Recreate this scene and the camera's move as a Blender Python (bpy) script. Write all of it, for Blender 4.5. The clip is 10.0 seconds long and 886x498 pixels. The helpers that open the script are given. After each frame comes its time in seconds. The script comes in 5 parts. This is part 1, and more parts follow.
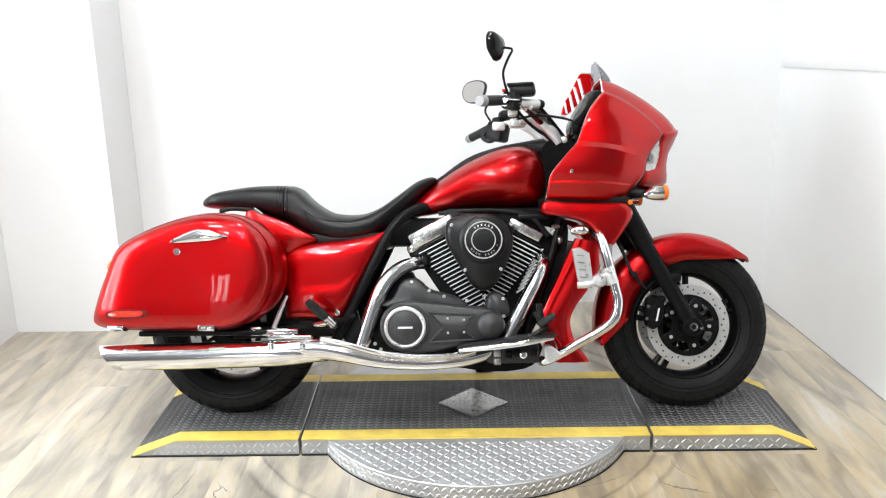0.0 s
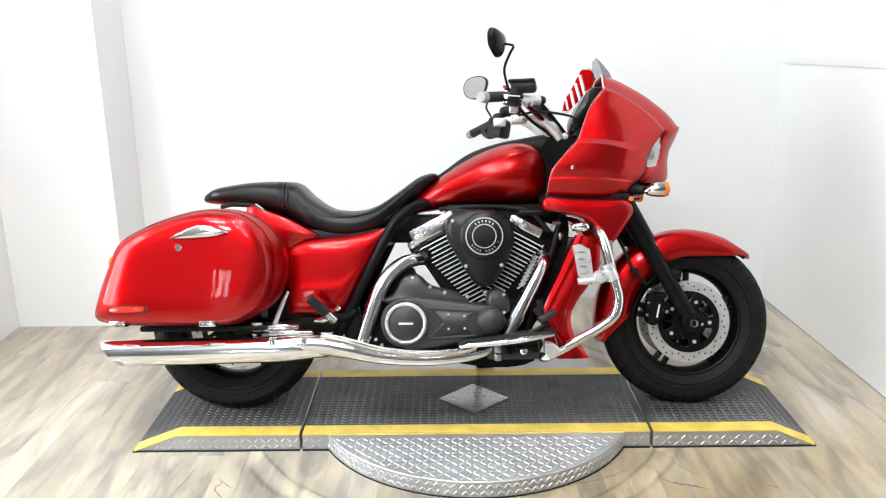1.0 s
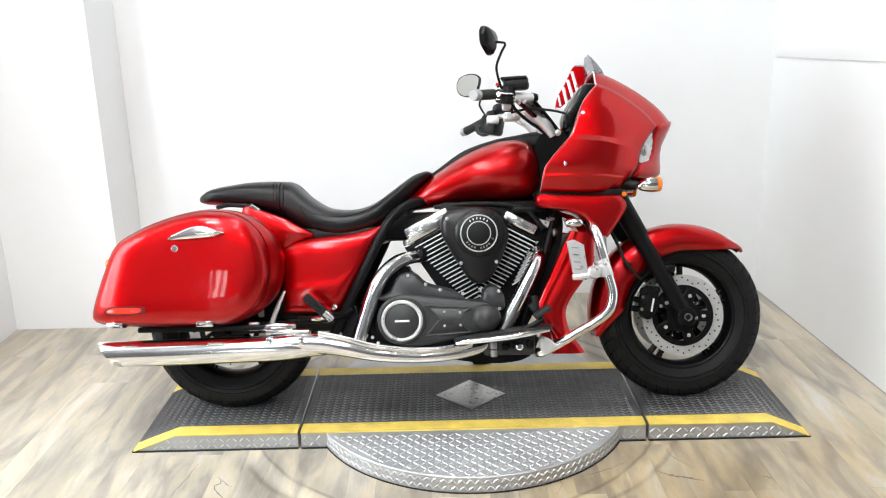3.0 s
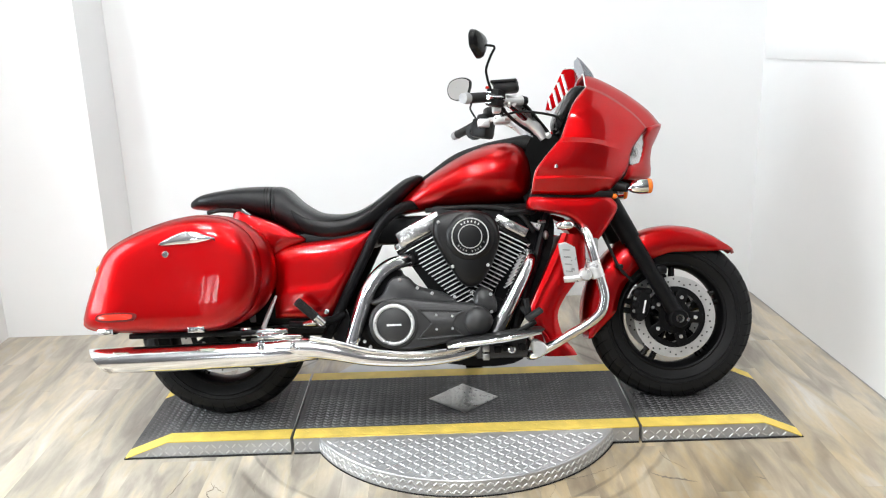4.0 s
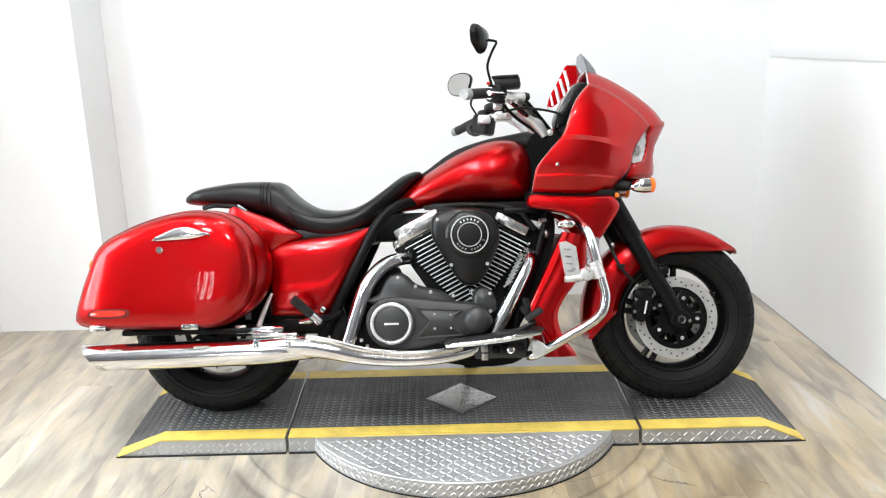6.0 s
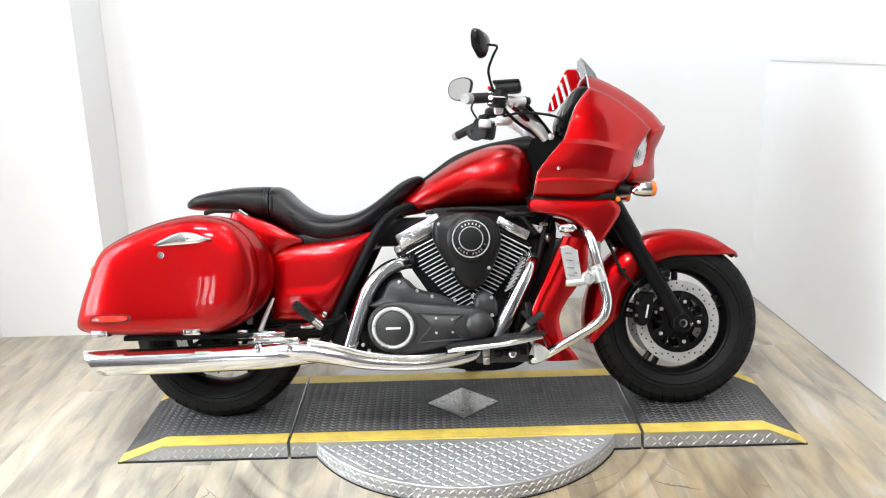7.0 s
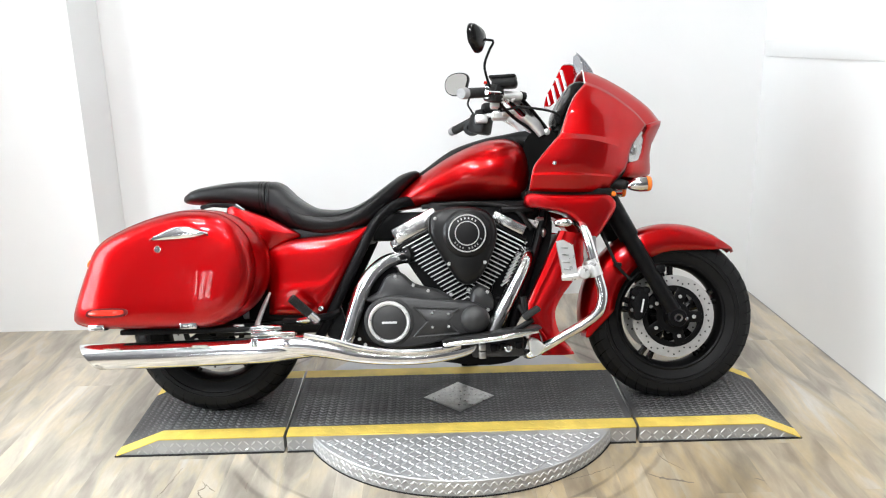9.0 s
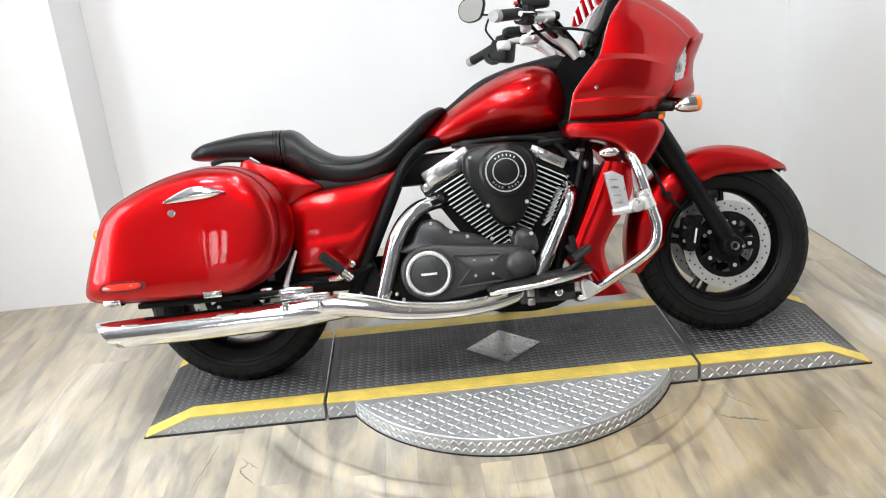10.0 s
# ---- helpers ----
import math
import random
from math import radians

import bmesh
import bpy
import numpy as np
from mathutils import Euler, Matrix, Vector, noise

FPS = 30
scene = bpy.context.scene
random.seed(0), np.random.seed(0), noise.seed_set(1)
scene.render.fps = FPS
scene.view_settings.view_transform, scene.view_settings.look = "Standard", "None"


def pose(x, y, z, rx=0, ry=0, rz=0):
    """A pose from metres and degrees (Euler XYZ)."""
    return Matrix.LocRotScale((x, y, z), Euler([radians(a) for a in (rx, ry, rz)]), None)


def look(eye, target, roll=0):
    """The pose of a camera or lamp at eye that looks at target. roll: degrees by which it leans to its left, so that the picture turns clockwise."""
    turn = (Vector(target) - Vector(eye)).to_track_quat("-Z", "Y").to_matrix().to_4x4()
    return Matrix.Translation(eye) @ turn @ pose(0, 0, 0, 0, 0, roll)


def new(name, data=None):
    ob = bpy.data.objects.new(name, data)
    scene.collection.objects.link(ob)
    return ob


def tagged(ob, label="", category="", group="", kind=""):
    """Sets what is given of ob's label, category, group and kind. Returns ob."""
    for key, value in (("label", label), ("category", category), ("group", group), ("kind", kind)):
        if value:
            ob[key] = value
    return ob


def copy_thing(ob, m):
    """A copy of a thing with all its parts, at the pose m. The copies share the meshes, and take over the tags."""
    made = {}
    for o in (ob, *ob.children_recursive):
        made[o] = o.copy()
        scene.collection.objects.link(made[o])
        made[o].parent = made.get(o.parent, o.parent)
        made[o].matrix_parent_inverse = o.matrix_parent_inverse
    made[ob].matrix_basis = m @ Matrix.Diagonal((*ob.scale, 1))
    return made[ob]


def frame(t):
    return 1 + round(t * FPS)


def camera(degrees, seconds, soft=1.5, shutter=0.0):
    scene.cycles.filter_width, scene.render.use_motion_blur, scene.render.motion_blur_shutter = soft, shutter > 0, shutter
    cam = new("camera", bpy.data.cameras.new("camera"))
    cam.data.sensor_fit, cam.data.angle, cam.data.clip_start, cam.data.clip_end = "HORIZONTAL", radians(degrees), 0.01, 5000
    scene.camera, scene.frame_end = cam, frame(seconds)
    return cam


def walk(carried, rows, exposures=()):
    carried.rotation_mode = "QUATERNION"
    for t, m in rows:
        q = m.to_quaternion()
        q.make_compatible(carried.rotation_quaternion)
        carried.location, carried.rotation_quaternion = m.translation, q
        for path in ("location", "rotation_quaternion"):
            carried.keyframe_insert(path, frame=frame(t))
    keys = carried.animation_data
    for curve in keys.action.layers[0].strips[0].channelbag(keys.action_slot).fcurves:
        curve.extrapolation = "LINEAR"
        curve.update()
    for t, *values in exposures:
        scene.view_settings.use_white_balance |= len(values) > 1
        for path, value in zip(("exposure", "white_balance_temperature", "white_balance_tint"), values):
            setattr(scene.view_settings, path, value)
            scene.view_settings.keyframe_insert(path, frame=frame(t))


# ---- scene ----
cam = camera(55.3, 10.0, soft=1.15)
PATH = [
    (0, (-0.091, -3.03, 1.485), (-0.101, -1.104, 0.948), -0.8),
    (0.5, (-0.084, -3.032, 1.496), (-0.096, -1.11, 0.944), -0.9),
    (1, (-0.091, -3.032, 1.492), (-0.103, -1.109, 0.942), -0.7),
    (1.5, (-0.083, -3.039, 1.49), (-0.093, -1.115, 0.946), -0.9),
    (2, (-0.084, -3.047, 1.489), (-0.09, -1.125, 0.936), -0.9),
    (2.5, (-0.085, -3.048, 1.498), (-0.092, -1.129, 0.935), -1.1),
    (3.8, (-0.084, -3.052, 1.496), (-0.079, -1.128, 0.953), -1.8),
    (4, (-0.073, -3.05, 1.493), (-0.065, -1.126, 0.947), -1.8),
    (4.5, (-0.08, -3.036, 1.495), (-0.074, -1.111, 0.95), -1.9),
    (5, (-0.076, -3.015, 1.496), (-0.067, -1.092, 0.946), -1.5),
    (5.5, (-0.072, -3.003, 1.489), (-0.061, -1.082, 0.929), -1.2),
    (7, (-0.081, -3.004, 1.49), (-0.068, -1.08, 0.943), -1.4),
    (7.5, (-0.074, -3.006, 1.492), (-0.058, -1.085, 0.934), -1.1),
    (8, (-0.078, -3.01, 1.492), (-0.062, -1.089, 0.937), -1.2),
    (8.5, (-0.075, -3.016, 1.486), (-0.057, -1.094, 0.933), -1.2),
    (9, (-0.077, -3.014, 1.484), (-0.058, -1.092, 0.93), -1.3),
    (9.3, (-0.085, -2.978, 1.483), (-0.049, -1.070, 0.886), -0.7),
    (9.5, (-0.116, -2.951, 1.471), (-0.04, -1.039, 0.887), -0.9),
    (9.6, (-0.151, -2.923, 1.472), (-0.047, -1.017, 0.876), -1.9),
    (9.7, (-0.178, -2.900, 1.457), (-0.070, -1.006, 0.832), -3.4),
    (9.8, (-0.210, -2.866, 1.460), (-0.121, -0.979, 0.811), -4.4),
    (9.9, (-0.240, -2.823, 1.456), (-0.172, -0.940, 0.789), -5.0),
    (10, (-0.247, -2.783, 1.444), (-0.201, -0.908, 0.749), -5.2),
]
EXPOSURES = [(0.0, 0.12), (1.0, 0.12), (2.5, 0.09), (4.5, 0.07), (5.5, 0.10), (7.0, 0.14), (7.5, 0.13), (9.0, 0.08), (9.5, 0.03), (10.0, -0.02)]
walk(cam, [(t, look(eye, target, roll)) for t, eye, target, roll in PATH], EXPOSURES)

# ---- light ----
world = bpy.data.worlds.new("world")
scene.world = world
world.use_nodes = True
world.node_tree.nodes["Background"].inputs[0].default_value = (0.9, 0.95, 1.0, 1)
world.node_tree.nodes["Background"].inputs[1].default_value = 0.15


def area_lamp(name, m, sx, sy, watts, colour=(1.0, 0.97, 0.93)):
    data = bpy.data.lights.new(name, "AREA")
    data.shape, data.size, data.size_y, data.energy, data.color = "RECTANGLE", sx, sy, watts, colour
    ob = new(name, data)
    ob.matrix_world = m
    return ob


CEIL = 4.2
XL_ = -2.21
# daylight in the shop window behind the camera, and the ceiling strip lights
area_lamp("window_light", look((-2.0, -6.2, 1.6), (-1.9, 0, 1.2)), 0.55, 1.0, 14, (0.93, 0.97, 1.0))
# light from the left; its window is assumed and unseen
area_lamp("assumed_window_light", look((XL_ - 0.22, -0.9, 1.35), (0.0, -0.6, 0.7)), 1.1, 1.5, 52, (0.86, 0.94, 1.0))
STRIPS = [(-1.5, -4.6, 92), (0.1, -4.6, 56), (-1.6, -3.1, 36), (-0.2, -3.1, 22), (-1.5, -1.2, 20), (0.1, -0.4, 18), (0.2, 0.5, 14)]
for sx_, sy_, watts in STRIPS:
    area_lamp("strip_light_lamp", look((sx_, sy_, CEIL - 0.13), (sx_, sy_ + 0.001, 0)), 0.56, 0.09, watts, (0.965, 0.985, 1.0))

# ---- materials ----


def pbr(name, col, rough=0.5, metal=0.0, coat=0.0, var=0.15, scale=8.0, bump=0.0, bump_scale=200.0, rough_var=0.1, spec=0.5, per_object=0.0):
    m = bpy.data.materials.new(name)
    m.use_nodes = True
    nt = m.node_tree
    p = nt.nodes["Principled BSDF"]
    p.inputs["Metallic"].default_value = metal
    p.inputs["Coat Weight"].default_value = coat
    p.inputs["Coat Roughness"].default_value = 0.025
    p.inputs["Specular IOR Level"].default_value = spec
    tc = nt.nodes.new("ShaderNodeTexCoord")
    n1 = nt.nodes.new("ShaderNodeTexNoise")
    n1.inputs["Scale"].default_value, n1.inputs["Detail"].default_value = scale, 6
    nt.links.new(tc.outputs["Object"], n1.inputs["Vector"])
    ramp = nt.nodes.new("ShaderNodeMapRange")
    ramp.inputs["From Min"].default_value, ramp.inputs["From Max"].default_value = 0.3, 0.7
    ramp.inputs["To Min"].default_value, ramp.inputs["To Max"].default_value = 1 - var, 1 + var
    nt.links.new(n1.outputs["Fac"], ramp.inputs["Value"])
    mul = nt.nodes.new("ShaderNodeMix")
    mul.data_type, mul.blend_type = "RGBA", "MULTIPLY"
    mul.inputs["Factor"].default_value = 1
    mul.inputs["A"].default_value = (*col, 1)
    last = ramp.outputs["Result"]
    if per_object:
        info = nt.nodes.new("ShaderNodeObjectInfo")
        r2 = nt.nodes.new("ShaderNodeMapRange")
        r2.inputs["To Min"].default_value, r2.inputs["To Max"].default_value = 1 - per_object, 1 + per_object
        nt.links.new(info.outputs["Random"], r2.inputs["Value"])
        mm = nt.nodes.new("ShaderNodeMath")
        mm.operation = "MULTIPLY"
        nt.links.new(last, mm.inputs[0])
        nt.links.new(r2.outputs["Result"], mm.inputs[1])
        last = mm.outputs[0]
    nt.links.new(last, mul.inputs["B"])
    nt.links.new(mul.outputs["Result"], p.inputs["Base Color"])
    n2 = nt.nodes.new("ShaderNodeTexNoise")
    n2.inputs["Scale"].default_value, n2.inputs["Detail"].default_value = bump_scale, 3
    nt.links.new(tc.outputs["Object"], n2.inputs["Vector"])
    r3 = nt.nodes.new("ShaderNodeMapRange")
    r3.inputs["To Min"].default_value, r3.inputs["To Max"].default_value = max(0.02, rough - rough_var), min(1, rough + rough_var)
    nt.links.new(n1.outputs["Fac"], r3.inputs["Value"])
    nt.links.new(r3.outputs["Result"], p.inputs["Roughness"])
    if bump:
        b = nt.nodes.new("ShaderNodeBump")
        b.inputs["Strength"].default_value, b.inputs["Distance"].default_value = bump, 0.002
        nt.links.new(n2.outputs["Fac"], b.inputs["Height"])
        nt.links.new(b.outputs["Normal"], p.inputs["Normal"])
    return m


def glow(name, col, strength):
    m = bpy.data.materials.new(name)
    m.use_nodes = True
    p = m.node_tree.nodes["Principled BSDF"]
    p.inputs["Base Color"].default_value = (*col, 1)
    p.inputs["Emission Color"].default_value = (*col, 1)
    p.inputs["Emission Strength"].default_value = strength
    return m


def glass(name, col, rough=0.02, ior=1.45):
    m = bpy.data.materials.new(name)
    m.use_nodes = True
    p = m.node_tree.nodes["Principled BSDF"]
    p.inputs["Base Color"].default_value = (*col, 1)
    p.inputs["Transmission Weight"].default_value = 1
    p.inputs["Roughness"].default_value, p.inputs["IOR"].default_value = rough, ior
    return m


RED = pbr("candy_red_paint", (0.45, 0.0016, 0.0032), 0.36, 0.85, 0.75, var=0.05, scale=900, rough_var=0.04, spec=0.3)
# the tinted lacquer darkens towards the edges of the panels
RED.node_tree.nodes["Principled BSDF"].inputs["Specular Tint"].default_value = (0.62, 0.05, 0.05, 1)
# pale pink of the painted highlight on the fairing edges
EDGEGLINT = pbr("painted_edge_glint", (0.62, 0.30, 0.29), 0.35, 0.2, var=0.1, scale=60)
CHROME = pbr("chrome", (0.82, 0.82, 0.83), 0.13, 1.0, var=0.03, scale=25, rough_var=0.04)
STEEL = pbr("brushed_steel", (0.48, 0.48, 0.47), 0.3, 1.0, var=0.08, scale=60, rough_var=0.1)
CAPGREY = pbr("dull_cast_metal", (0.36, 0.36, 0.36), 0.62, 0.1, var=0.12, scale=60, spec=0.25)
FINEDGE = pbr("machined_fin_edge", (0.86, 0.86, 0.86), 0.42, 0.25, var=0.06, scale=60)
SATIN = pbr("satin_black_cover", (0.027, 0.027, 0.0275), 0.42, 0.0, var=0.15, scale=50, bump=0.06, bump_scale=700, spec=0.5)
LAMPSILVER = pbr("lamp_reflector_silver", (0.93, 0.93, 0.93), 0.4, 0.0, var=0.1, scale=90)
ROCKER = pbr("polished_cast_cover", (0.80, 0.80, 0.80), 0.2, 1.0, var=0.1, scale=40, bump=0.9, bump_scale=55, rough_var=0.12)
AIRBLACK = pbr("satin_black_filter_cover", (0.0030, 0.0030, 0.0033), 0.36, 0.0, var=0.15, scale=50, bump=0.04, bump_scale=700, spec=0.4)
REDEDGE = pbr("dark_red_reflector_frame", (0.10, 0.004, 0.004), 0.3, 0, 0.5, var=0.1, scale=90)
BRIGHT = pbr("bright_satin_metal", (0.78, 0.78, 0.77), 0.3, 0.65, var=0.05, scale=40)
LEATHER = pbr("black_vinyl", (0.004, 0.004, 0.0045), 0.34, 0, var=0.2, scale=30, bump=0.25, bump_scale=420, spec=0.32)
BLACK = pbr("satin_black_metal", (0.004, 0.004, 0.0045), 0.40, 0.0, var=0.2, scale=40, bump=0.08, bump_scale=500, spec=0.15)
BLACKGLOSS = pbr("gloss_black_metal", (0.005, 0.005, 0.005), 0.22, 0.0, var=0.15, scale=40, spec=0.3)
PLASTIC = pbr("black_plastic", (0.007, 0.007, 0.007), 0.48, 0, var=0.2, scale=60, bump=0.1, bump_scale=600, spec=0.25)
RECESS = pbr("dark_recess_plastic", (0.003, 0.003, 0.003), 0.7, 0, var=0.2, scale=60, spec=0.12)
GROOVE = pbr("tread_groove_black", (0.003, 0.003, 0.003), 0.9, 0, var=0.1, spec=0.05)
DISC = pbr("ground_disc_steel", (0.60, 0.60, 0.59), 0.42, 0.7, var=0.10, scale=30, rough_var=0.1)
RUBBER = pbr("tyre_rubber", (0.006, 0.006, 0.0064), 0.55, 0, var=0.3, scale=18, bump=0.2, bump_scale=300, spec=0.22)
GRIP = pbr("grip_rubber", (0.018, 0.018, 0.018), 0.62, 0, var=0.2, scale=60, bump=0.3, bump_scale=500, spec=0.3)
AMBER = pbr("amber_lens", (0.85, 0.19, 0.015), 0.15, 0, 1.0, var=0.06, scale=90)
REDLENS = pbr("red_reflector", (0.70, 0.03, 0.015), 0.12, 0, 1.0, var=0.08, scale=160)
MIRROR = pbr("mirror_glass", (0.62, 0.62, 0.61), 0.03, 1.0, var=0.01, rough_var=0.01)


def screen_material(name="smoked_screen", tint=(0.72, 0.73, 0.75, 1), gloss=0.08):
    """Tinted sheet plastic: see-through with a slight gloss."""
    m = bpy.data.materials.new(name)
    m.use_nodes = True
    nt = m.node_tree
    out = nt.nodes["Material Output"]
    tr = nt.nodes.new("ShaderNodeBsdfTransparent")
    tr.inputs[0].default_value = tint
    gl = nt.nodes.new("ShaderNodeBsdfGlossy")
    gl.inputs["Roughness"].default_value = 0.05
    mix = nt.nodes.new("ShaderNodeMixShader")
    mix.inputs[0].default_value = gloss
    nt.links.new(tr.outputs[0], mix.inputs[1])
    nt.links.new(gl.outputs[0], mix.inputs[2])
    nt.links.new(mix.outputs[0], out.inputs["Surface"])
    return m


SMOKE = screen_material()
LENS = screen_material("clear_lamp_lens", (0.97, 0.97, 0.97, 1), 0.08)
CLEAR = glass("clear_lens", (0.97, 0.97, 0.97), ior=1.2)
GREYWALL = pbr("grey_shop_wall", (0.105, 0.105, 0.11), 0.7, 0, var=0.2, scale=1.2)
WHITEMARK = pbr("white_marking", (0.7, 0.7, 0.69), 0.5, 0, var=0.05)
WALL = pbr("white_wall_paint", (0.79, 0.80, 0.80), 0.6, 0, var=0.025, scale=1.6, bump=0.12, bump_scale=90)
CEILING = pbr("ceiling_paint", (0.30, 0.30, 0.30), 0.8, 0, var=0.02, scale=2)
ALU = pbr("tread_plate_aluminium", (0.47, 0.475, 0.48), 0.44, 0.55, var=0.12, scale=6, bump=0.15, bump_scale=160, rough_var=0.12)
ALULUG = pbr("worn_lug_aluminium", (0.62, 0.62, 0.62), 0.42, 0.7, var=0.08, scale=20)
DECK = pbr("worn_black_deck_paint", (0.047, 0.047, 0.048), 0.46, 0.25, var=0.5, scale=5, bump=0.3, bump_scale=260, rough_var=0.14)
DECKLUG = pbr("black_deck_lug", (0.12, 0.12, 0.123), 0.38, 0.4, var=0.5, scale=9)


def painted_sheen(m, y0, y1, col):
    """Light painted into the front edge's colour, between y0 and y1, in uneven patches."""
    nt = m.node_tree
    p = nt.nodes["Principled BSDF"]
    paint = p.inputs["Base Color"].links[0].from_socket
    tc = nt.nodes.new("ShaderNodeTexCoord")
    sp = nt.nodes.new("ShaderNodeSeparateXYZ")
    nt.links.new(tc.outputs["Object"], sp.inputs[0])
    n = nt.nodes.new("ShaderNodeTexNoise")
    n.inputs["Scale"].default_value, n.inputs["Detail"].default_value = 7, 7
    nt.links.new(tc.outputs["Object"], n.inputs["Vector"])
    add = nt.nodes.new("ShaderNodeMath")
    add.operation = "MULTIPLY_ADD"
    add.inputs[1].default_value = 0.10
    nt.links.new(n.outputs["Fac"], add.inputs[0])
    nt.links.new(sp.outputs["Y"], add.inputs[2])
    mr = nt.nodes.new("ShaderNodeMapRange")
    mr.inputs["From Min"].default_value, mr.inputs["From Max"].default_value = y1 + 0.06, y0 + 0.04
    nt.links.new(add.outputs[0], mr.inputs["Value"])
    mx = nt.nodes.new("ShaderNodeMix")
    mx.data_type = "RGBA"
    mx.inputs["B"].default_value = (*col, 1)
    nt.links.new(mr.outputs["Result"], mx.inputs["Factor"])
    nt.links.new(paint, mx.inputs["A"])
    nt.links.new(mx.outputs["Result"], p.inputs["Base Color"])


# pale sheen along the deck's front edge, put into both colours
painted_sheen(DECK, -0.29, -0.225, (0.11, 0.11, 0.11))
painted_sheen(DECKLUG, -0.29, -0.225, (0.19, 0.19, 0.19))
YELLOW = pbr("yellow_edge_paint", (0.74, 0.55, 0.11), 0.5, 0, var=0.16, scale=12, bump=0.2, bump_scale=240)
GAP = pbr("dark_gap", (0.012, 0.012, 0.012), 0.8)


def wood_material():
    m = bpy.data.materials.new("distressed_plank")
    m.use_nodes = True
    nt = m.node_tree
    p = nt.nodes["Principled BSDF"]
    tc = nt.nodes.new("ShaderNodeTexCoord")
    info = nt.nodes.new("ShaderNodeObjectInfo")
    geo = nt.nodes.new("ShaderNodeNewGeometry")
    off = nt.nodes.new("ShaderNodeVectorMath")
    off.operation = "MULTIPLY_ADD"
    off.inputs[1].default_value = (1, 1, 1)
    comb = nt.nodes.new("ShaderNodeCombineXYZ")
    k = nt.nodes.new("ShaderNodeMath")
    k.operation = "MULTIPLY"
    k.inputs[1].default_value = 0.9
    nt.links.new(info.outputs["Random"], k.inputs[0])
    nt.links.new(k.outputs[0], comb.inputs[1])
    nt.links.new(geo.outputs["Position"], off.inputs[0])
    nt.links.new(comb.outputs[0], off.inputs[2])
    st = nt.nodes.new("ShaderNodeVectorMath")
    st.operation = "MULTIPLY"
    st.inputs[1].default_value = (10.0, 2.2, 1.0)
    nt.links.new(off.outputs[0], st.inputs[0])
    big = nt.nodes.new("ShaderNodeTexNoise")
    big.inputs["Scale"].default_value, big.inputs["Detail"].default_value, big.inputs["Roughness"].default_value = 0.95, 4, 0.48
    big.inputs["Distortion"].default_value = 1.1
    nt.links.new(st.outputs[0], big.inputs["Vector"])
    fine = nt.nodes.new("ShaderNodeTexNoise")
    fine.inputs["Scale"].default_value, fine.inputs["Detail"].default_value, fine.inputs["Roughness"].default_value = 7.0, 6, 0.7
    nt.links.new(st.outputs[0], fine.inputs["Vector"])
    r1 = nt.nodes.new("ShaderNodeValToRGB")
    els = r1.color_ramp.elements
    els[0].position, els[0].color = 0.28, (0.27, 0.235, 0.195, 1)
    els[1].position, els[1].color = 0.72, (0.49, 0.47, 0.43, 1)
    for at, col in ((0.41, (0.335, 0.30, 0.25, 1)), (0.49, (0.405, 0.365, 0.30, 1)), (0.58, (0.475, 0.41, 0.30, 1)), (0.65, (0.475, 0.435, 0.365, 1))):
        els.new(at).color = col
    nt.links.new(big.outputs["Fac"], r1.inputs["Fac"])
    r2 = nt.nodes.new("ShaderNodeMapRange")
    r2.inputs["From Min"].default_value, r2.inputs["From Max"].default_value = 0.3, 0.7
    r2.inputs["To Min"].default_value, r2.inputs["To Max"].default_value = 0.92, 1.06
    nt.links.new(fine.outputs["Fac"], r2.inputs["Value"])
    r4 = nt.nodes.new("ShaderNodeMapRange")
    r4.inputs["To Min"].default_value, r4.inputs["To Max"].default_value = 0.94, 1.06
    nt.links.new(info.outputs["Random"], r4.inputs["Value"])
    blot = nt.nodes.new("ShaderNodeTexNoise")
    blot.inputs["Scale"].default_value, blot.inputs["Detail"].default_value = 0.55, 5
    blot.inputs["Distortion"].default_value = 0.8
    nt.links.new(st.outputs[0], blot.inputs["Vector"])
    rb = nt.nodes.new("ShaderNodeMapRange")
    rb.inputs["From Min"].default_value, rb.inputs["From Max"].default_value = 0.38, 0.58
    rb.inputs["To Min"].default_value, rb.inputs["To Max"].default_value = 0.82, 1.09
    nt.links.new(blot.outputs["Fac"], rb.inputs["Value"])
    m0 = nt.nodes.new("ShaderNodeMath")
    m0.operation = "MULTIPLY"
    nt.links.new(r2.outputs["Result"], m0.inputs[0])
    nt.links.new(rb.outputs["Result"], m0.inputs[1])
    mm = nt.nodes.new("ShaderNodeMath")
    mm.operation = "MULTIPLY"
    nt.links.new(m0.outputs[0], mm.inputs[0])
    nt.links.new(r4.outputs["Result"], mm.inputs[1])
    mul = nt.nodes.new("ShaderNodeMix")
    mul.data_type, mul.blend_type = "RGBA", "MULTIPLY"
    mul.inputs["Factor"].default_value = 1
    nt.links.new(r1.outputs["Color"], mul.inputs["A"])
    nt.links.new(mm.outputs[0], mul.inputs["B"])
    nt.links.new(mul.outputs["Result"], p.inputs["Base Color"])
    # rubbed rings left on the planks by the turning platform
    last = mul.outputs["Result"]
    for cx_, cy_, rad, wide, dark, lim in ((-0.06, -0.045, 0.762, 0.009, 0.66, 0.38), (0.086, -0.136, 0.93, 0.07, 0.72, 0.36), (-0.06, -0.045, 0.798, 0.040, 1.20, 0.30), (-0.06, -0.045, 0.838, 0.014, 0.72, 0.38), (-0.02, -0.10, 0.72, 0.075, 0.80, 0.46)):
        d0 = nt.nodes.new("ShaderNodeVectorMath")
